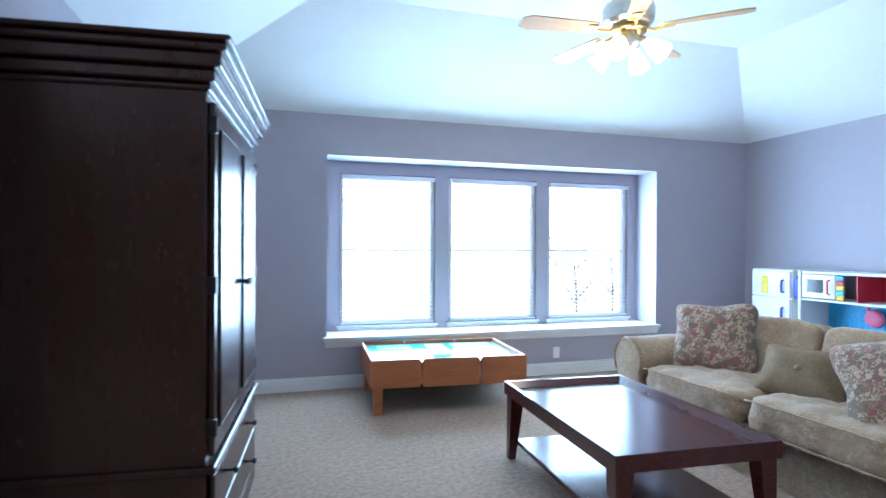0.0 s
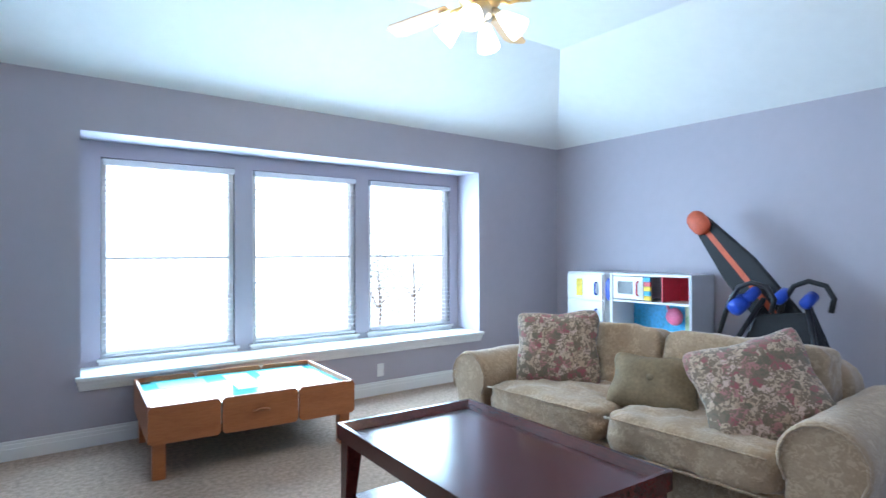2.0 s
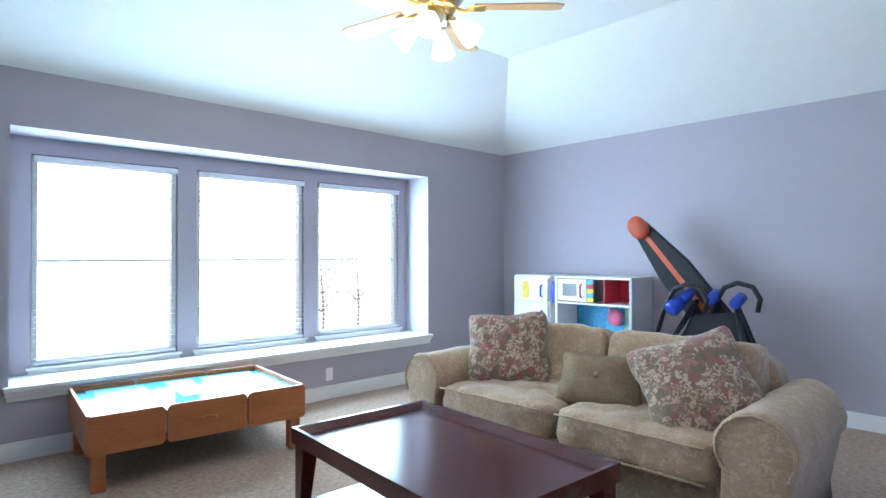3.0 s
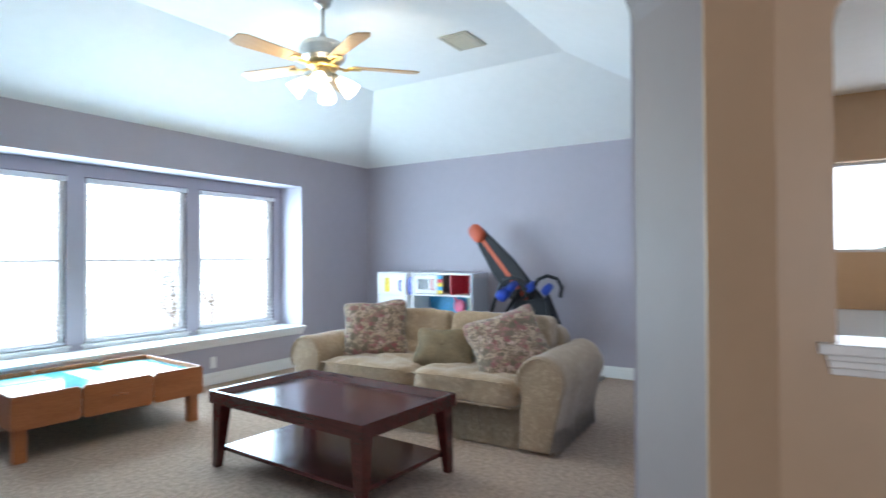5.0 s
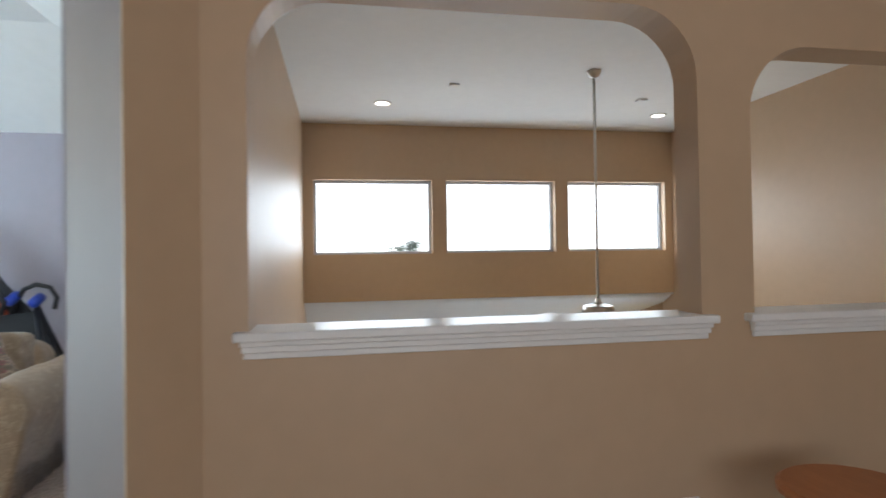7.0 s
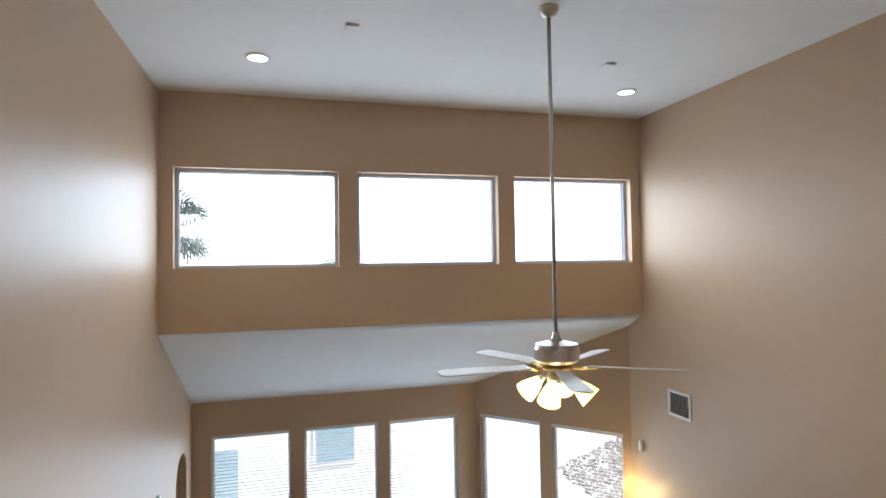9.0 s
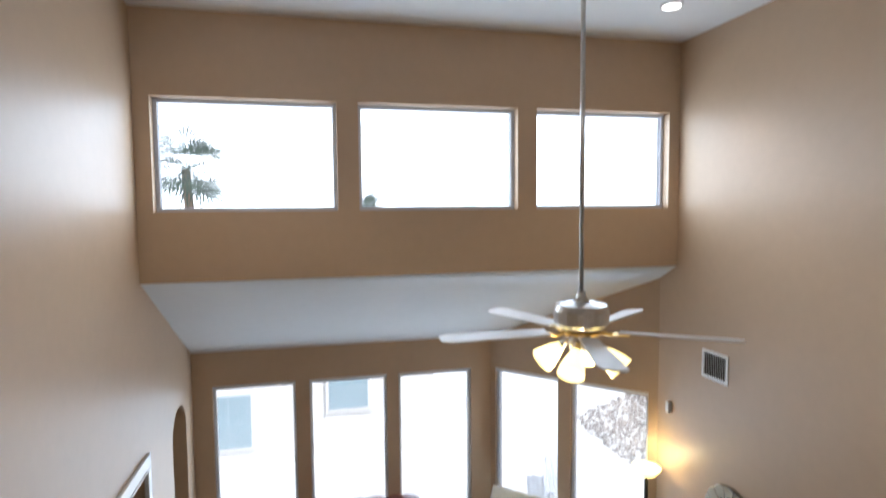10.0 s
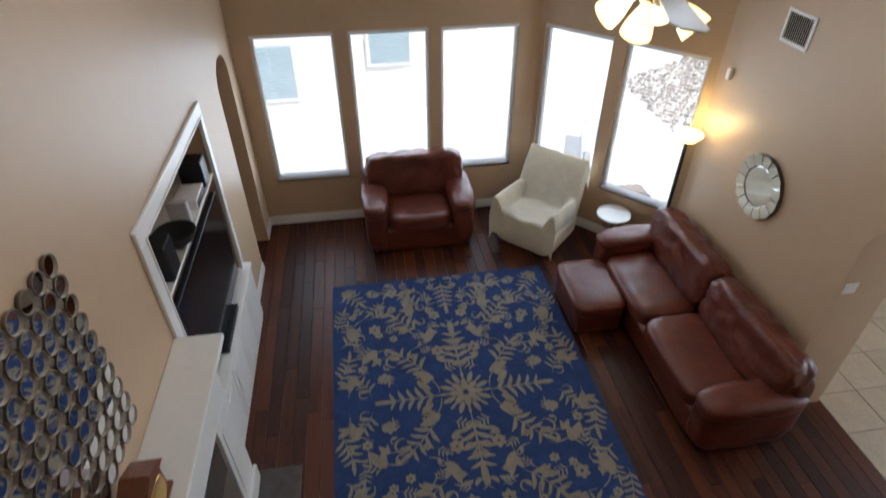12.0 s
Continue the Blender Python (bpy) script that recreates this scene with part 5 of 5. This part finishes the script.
def fireplace():
    t = thing("fireplace_surround", (4.15, YL, Z0), "white fireplace surround with deep moulded mantel", "fireplace")
    H = -1.68 - Z0
    part("mantel_shelf", B((-1.05, -0.335, H - 0.05), (1.05, 0.0, H), 0.008, 2), M_TRIM, t)
    for d, z0, z1 in ((0.30, H - 0.09, H - 0.05), (0.275, H - 0.13, H - 0.09), (0.25, H - 0.16, H - 0.13)):
        part("moulding", B((-1.05 + 0.33 - d, -d, z0), (1.05 - 0.33 + d, 0, z1), 0.010, 3), M_TRIM, t)
    part("frieze", B((-0.98, -0.23, H - 0.55), (0.98, 0, H - 0.16), 0.004), M_TRIM, t)
    for s in (-1, 1):
        a, b = sorted((s * 0.62, s * 0.98))
        pl = part("pilaster", B((a, -0.23, 0.0), (b, 0, H - 0.551), 0.004), M_TRIM, t)
        part("panel", B((a + 0.06, -0.238, 0.28), (b - 0.06, -0.2305, H - 0.66), 0.006, 2), M_TRIM, pl)
        part("plinth", B((a - 0.015, -0.26, 0.0), (b + 0.015, -0.2305, 0.20), 0.006, 2), M_TRIM, pl)
    fb = part("firebox", B((-0.60, -0.05, 0.0), (0.60, 0.30, 1.12)), M_DARK, t, "sooty black firebox")
    part("facing", B((-0.62, -0.20, 0.75), (0.62, -0.051, 1.20), 0.003), M_STONE, t, "dark stone facing")
    hs = thing("hearth", (4.15, 0.37, Z0), "dark stone hearth slab flush with the floor", "hearth")
    part("slab", B((-1.05, -0.16, 0.0), (1.05, 0.22, 0.012), 0.004), M_STONE, hs)
    cl = thing("mantel_clock", (3.93, 0.66, -1.68), "small wooden mantel clock with pale dial", "clock")
    part("case", B((-0.12, -0.06, 0.0), (0.12, 0.06, 0.22), 0.008, 2), M_WOODCLOCK, cl)
    part("roof", extrude_poly([(-0.15, 0.22), (0.15, 0.22), (0.13, 0.245), (0.0, 0.30), (-0.13, 0.245)], 0.15, pose(0, 0.075, 0, 90, 0, 0), 0.004), M_WOODCLOCK, cl)
    part("foot", B((-0.14, -0.075, 0.0), (0.14, 0.075, 0.03), 0.006, 2), M_WOODCLOCK, cl)
    part("dial", lathe(bmesh.new(), [(0.085, 0), (0.085, 0.006)], 24, pose(0, -0.058, 0.12, 90, 0, 0)), M_WHITEP, cl, "pale round dial")
    part("bezel", lathe(bmesh.new(), [(0.085, 0.0), (0.097, 0.004), (0.09, 0.012), (0.084, 0.010)], 24, pose(0, -0.058, 0.12, 90, 0, 0)), M_BRASS, cl, "brass bezel")
    ca = thing("paper_card", (4.98, 0.63, -1.68), "white folded card lying on the mantel", "card")
    part("sheet", B((-0.08, -0.07, 0.0), (0.08, 0.07, 0.004)), M_WHITEP, ca)


rug()
leather_seat("leather_sofa", (6.08, -3.80, Z0), 180, 2.72, 1.02, 2, "red brown leather two-seat sofa with plump cushions", "sofa", 1.08)
leather_seat("leather_armchair", (8.62, -1.245, Z0), -90, 1.44, 0.98, 1, "red brown leather armchair below the windows", "armchair", 1.2)
ottoman()
covered_chair()
side_table()
torchiere()
round_mirror()
wall_art()
media_wall()
fireplace()
ceiling_fan((4.82, -2.03, 0.71), ZC, 0.80, 163, M_NICKEL, M_BLADEW, M_LAMPY, True, "nickel ceiling fan on a long rod, lit", 14, 0.072, 1.15, -7, 140)
grille("wall_vent", (6.62, YR, -0.23), 0.36, 0.28, (90, 0, 180), 12, "white wall vent with upright slats", M_TRIM)
for p in ((6.16, -0.12), (6.31, -3.6)):
    t = thing("recessed_light", (*p, ZC), "round recessed ceiling light, lit", "ceiling light", "recessed lights")
    part("trim_ring", lathe(bmesh.new(), [(0.075, -0.001), (0.10, -0.001), (0.098, -0.008), (0.08, -0.012)], 28), M_TRIM, t, smooth=True)
    part("bulb", lathe(bmesh.new(), [(0.076, -0.0125), (0.05, -0.015)], 24), M_CAN, t)
    la = new("can_lamp", bpy.data.lights.new("can_lamp", "SPOT"))
    la.data.energy, la.data.color, la.data.spot_size, la.data.spot_blend, la.data.shadow_soft_size = 35, (1, 0.80, 0.52), radians(95), 0.6, 0.06
    la.matrix_world = look((*p, ZC - 0.03), (*p, 0))
for p in ((5.68, -3.01), (5.41, -0.79)):
    t = thing("smoke_alarm", (*p, ZC), "small white square ceiling sensor", "sensor", "ceiling sensors")
    part("case", B((-0.05, -0.05, -0.02), (0.05, 0.05, 0), 0.008, 2), M_TRIM, t)
t = thing("motion_detector", (7.30, YR, -0.86), "small white motion detector on the wall", "sensor")
part("case", B((-0.03, 0, -0.06), (0.03, 0.045, 0.06), 0.012, 3), M_TRIM, t)
t = thing("light_switch", (5.13, -4.46, -1.87), "white light switch plate in the arch", "switch", rz=-90)
part("plate", B((-0.06, -0.006, -0.057), (0.06, 0.0, 0.057), 0.003, 2), M_TRIM, t)
for x in (-0.025, 0.025):
    part("rocker", B((x - 0.014, -0.010, -0.03), (x + 0.014, -0.006, 0.03), 0.002), M_WHITEP, t)
# ---- outside ----
struct("ground", B((-400, -400, Z0 - 0.5), (400, 400, Z0 - 0.21)), M_CONC, "pale concrete and dry ground round the house", "ground")


def palm(at, h, seed):
    rnd = random.Random(seed)
    t = thing("palm_tree", at, "fan palm with a shaggy trunk outside the house", "tree", "palms")
    bm = bmesh.new()
    tube(bm, [(0.05 * math.sin(k), 0.04 * math.cos(k * 1.3), h * k / 10) for k in range(11)], [0.22 - 0.008 * k for k in range(11)], 10)
    part("trunk", bm, M_TRUNK, t)
    bm = bmesh.new()
    for k in range(38):
        a, e = rnd.uniform(0, 6.28), rnd.uniform(-0.9, 1.2)
        st = Vector((math.cos(a) * math.cos(e), math.sin(a) * math.cos(e), math.sin(e)))
        c = Vector((0, 0, h)) + st * rnd.uniform(0.6, 0.9)
        tube(bm, [(0, 0, h), c], 0.012, 4)
        side = st.cross(Vector((0, 0, 1))).normalized()
        for q in range(13):
            f = math.radians(-75 + 150 * q / 12)
            d = (st * math.cos(f) + side * math.sin(f)).normalized()
            ln = rnd.uniform(0.8, 1.1)
            w = d.cross(st.cross(side)).normalized() * 0.03
            tip = c + d * ln + Vector((0, 0, -0.22))
            mid = c + d * ln * 0.55
            vs = [bm.verts.new(p) for p in (c, mid + w, tip, mid - w)]
            bm.faces.new(vs)
    part("crown", bm, M_LEAF, t)


palm((22.0, 3.3, Z0 - 0.21), 6.35, 2)
palm((30.0, -3.0, Z0 - 0.21), 4.6, 3)


def bush(at, r, seed):
    rnd = random.Random(seed)
    t = thing("far_tree", at, "leafy green tree beyond the yard", "tree", "far trees")
    bm = bmesh.new()
    tube(bm, [(0, 0, 0), (0.1, 0, r * 0.8), (0, 0.1, r * 1.5)], [0.06, 0.045, 0.02], 8)
    for k in range(7):
        a = k * 0.9
        tube(bm, [(0, 0, r * 0.8), (math.cos(a) * r * 0.5, math.sin(a) * r * 0.5, r * 1.4)], [0.018, 0.006], 6)
    part("trunk", bm, M_TRUNK, t)
    bm = bmesh.new()
    cl = [Vector((rnd.gauss(0, r * 0.42), rnd.gauss(0, r * 0.42), r * 1.3 + rnd.gauss(0, r * 0.36))) for _ in range(26)]
    for k in range(5500):
        c = rnd.choice(cl) + Vector((rnd.gauss(0, r * 0.16), rnd.gauss(0, r * 0.16), rnd.gauss(0, r * 0.13)))
        u = Vector((rnd.gauss(0, 1), rnd.gauss(0, 1), rnd.gauss(0, 1))).normalized()
        v = u.orthogonal().normalized()
        s = 0.042
        bm.faces.new([bm.verts.new(p) for p in (c - u * s, c + v * s * 0.5, c + u * s, c - v * s * 0.5)])
    part("crown", bm, M_LEAF, t)


for k, (x, y, r) in enumerate(((15.0, 22.5, 3.6), (12.6, 21.5, 3.3), (34, 1.2, 2.5), (38, -1.0, 2.6), (36, -7.5, 2.6), (40, -11, 2.8), (33, -16, 2.4))):
    bush((x, y, Z0 - 0.21), r, k)


def house(at, w, d, h, rz, label):
    t = thing("house", at, label, "house", "neighbouring houses", rz)
    part("wall", B((-w / 2, -d / 2, 0), (w / 2, d / 2, h)), M_STUCCO, t)
    part("roof", extrude_poly([(-d / 2 - 0.5, h), (d / 2 + 0.5, h), (0, h + 1.0)], w + 1.0, pose(-w / 2 - 0.5, 0, 0, 90, 0, 90), 0.02), M_ROOF, t)
    for x, hw, z0, z1 in ((-2.6, 0.6, 0.4, 1.6), (-0.45, 0.5, 0.35, 1.5), (1.85, 0.45, 0.95, 2.0)):
        wd = part("window", B((x - hw, -d / 2 - 0.06, z0), (x + hw, -d / 2 - 0.001, z1), 0.01), M_TRIM, t)
        part("pane", B((x - hw + 0.07, -d / 2 - 0.075, z0 + 0.07), (x + hw - 0.07, -d / 2 - 0.0605, z1 - 0.07)), M_PANE, wd, "pale blue-grey shaded pane")


house((16.3, 0.6, Z0 - 0.21), 7.2, 6, 3.3, -90, "pale stucco one-storey neighbouring house")
# a bank of pebbles and a low fence beyond the bay
bm = bmesh.new()
rnd = random.Random(9)
for k in range(5000):
    x, y = rnd.uniform(9.5, 14.0), rnd.uniform(-12.0, -6.5)
    z = Z0 - 0.2 + max(0, (-y - 6.5)) * 0.35
    r = rnd.uniform(0.04, 0.09)
    m = pose(x, y, z, rnd.uniform(0, 360), rnd.uniform(0, 360), 0) @ Matrix.Diagonal((r, r * 0.8, r * 0.6, 1))
    vs = [bm.verts.new(m @ Vector(p)) for p in ((1, 0, 0), (-1, 0, 0), (0, 1, 0), (0, -1, 0), (0, 0, 1), (0, 0, -1))]
    for a, b, c in ((0, 2, 4), (2, 1, 4), (1, 3, 4), (3, 0, 4), (2, 0, 5), (1, 2, 5), (3, 1, 5), (0, 3, 5)):
        bm.faces.new((vs[a], vs[b], vs[c]))
tagged(new("pebbles", mesh_of("pebbles", bm, M_PEBBLE)), "bank of grey and tan pebbles outside the bay", "pebbles", kind="stuff")
bm = bmesh.new()
vs = [bm.verts.new(p) for p in ((9.3, -6.4, Z0 - 0.22), (14.2, -6.4, Z0 - 0.22), (14.2, -12.2, Z0 + 1.75), (9.3, -12.2, Z0 + 1.75), (9.3, -12.2, Z0 - 0.3), (14.2, -12.2, Z0 - 0.3))]
for f in ((0, 1, 2, 3), (3, 2, 5, 4), (0, 3, 4), (1, 5, 2)):
    bm.faces.new([vs[k] for k in f])
struct("ground_bank", bm, M_CONC, "sloping bank of earth under the pebbles", "ground")
bn = thing("patio_bench", (10.7, -4.6, Z0 - 0.21), "slatted metal bench on the patio", "bench", rz=-20)
for k in range(6):
    part("slat", B((-0.7, -0.22 + 0.08 * k, 0.42), (0.7, -0.16 + 0.08 * k, 0.44), 0.003), M_GREYP, bn)
for sx in (-1, 1):
    for sy in (-1, 1):
        part("leg", B((sx * 0.62 - 0.02, sy * 0.18 - 0.02, 0), (sx * 0.62 + 0.02, sy * 0.18 + 0.02, 0.42), 0.003), M_GREYP, bn)
bm = bmesh.new()
ring = [(90 * math.cos(a), 90 * math.sin(a)) for a in [math.radians(-70 + 8 * k) for k in range(27)]]
lo = [bm.verts.new((x, y, Z0 - 0.3)) for x, y in ring]
hi = [bm.verts.new((x, y, 60)) for x, y in ring]
for k in range(len(ring) - 1):
    bm.faces.new((lo[k], lo[k + 1], hi[k + 1], hi[k]))
struct("backdrop", bm, M_HAZE, "bright hazy sky far beyond the yard", "backdrop")
# ---- floor pieces ----
fl = bpy.data.objects["floor_great"]
rnd = random.Random(3)
PL = {}
y = -4.888
while y < 1.15:
    x, n = 1.86, rnd.choice((0.4, 0.7, 1.1, 1.5))
    while x < 9.12:
        x1 = min(x + n, 9.12)
        key = round(x1 - x, 2)
        if key > 0.05:
            if key not in PL:
                PL[key] = mesh_of("plank", B((0, 0, -0.012), (key - 0.003, 0.127, 0.0), 0.0022), M_PLANK)
            o = new("plank", PL[key])
            o.parent = fl
            o.matrix_basis = pose(x, y, Z0 + rnd.uniform(-0.0006, 0.0004))
        x, n = x1, rnd.choice((0.9, 1.2, 1.5, 1.8))
    y += 0.13
ft = bpy.data.objects["floor_tiled"]
tile = mesh_of("tile", B((0.004, 0.004, -0.01), (0.446, 0.446, 0.0), 0.003), M_TILE)
for i in range(11):
    for j in range(6):
        o = new("tile", tile)
        o.parent = ft
        o.matrix_basis = pose(2.05 + 0.45 * i, -5.34 - 0.45 * j, Z0)
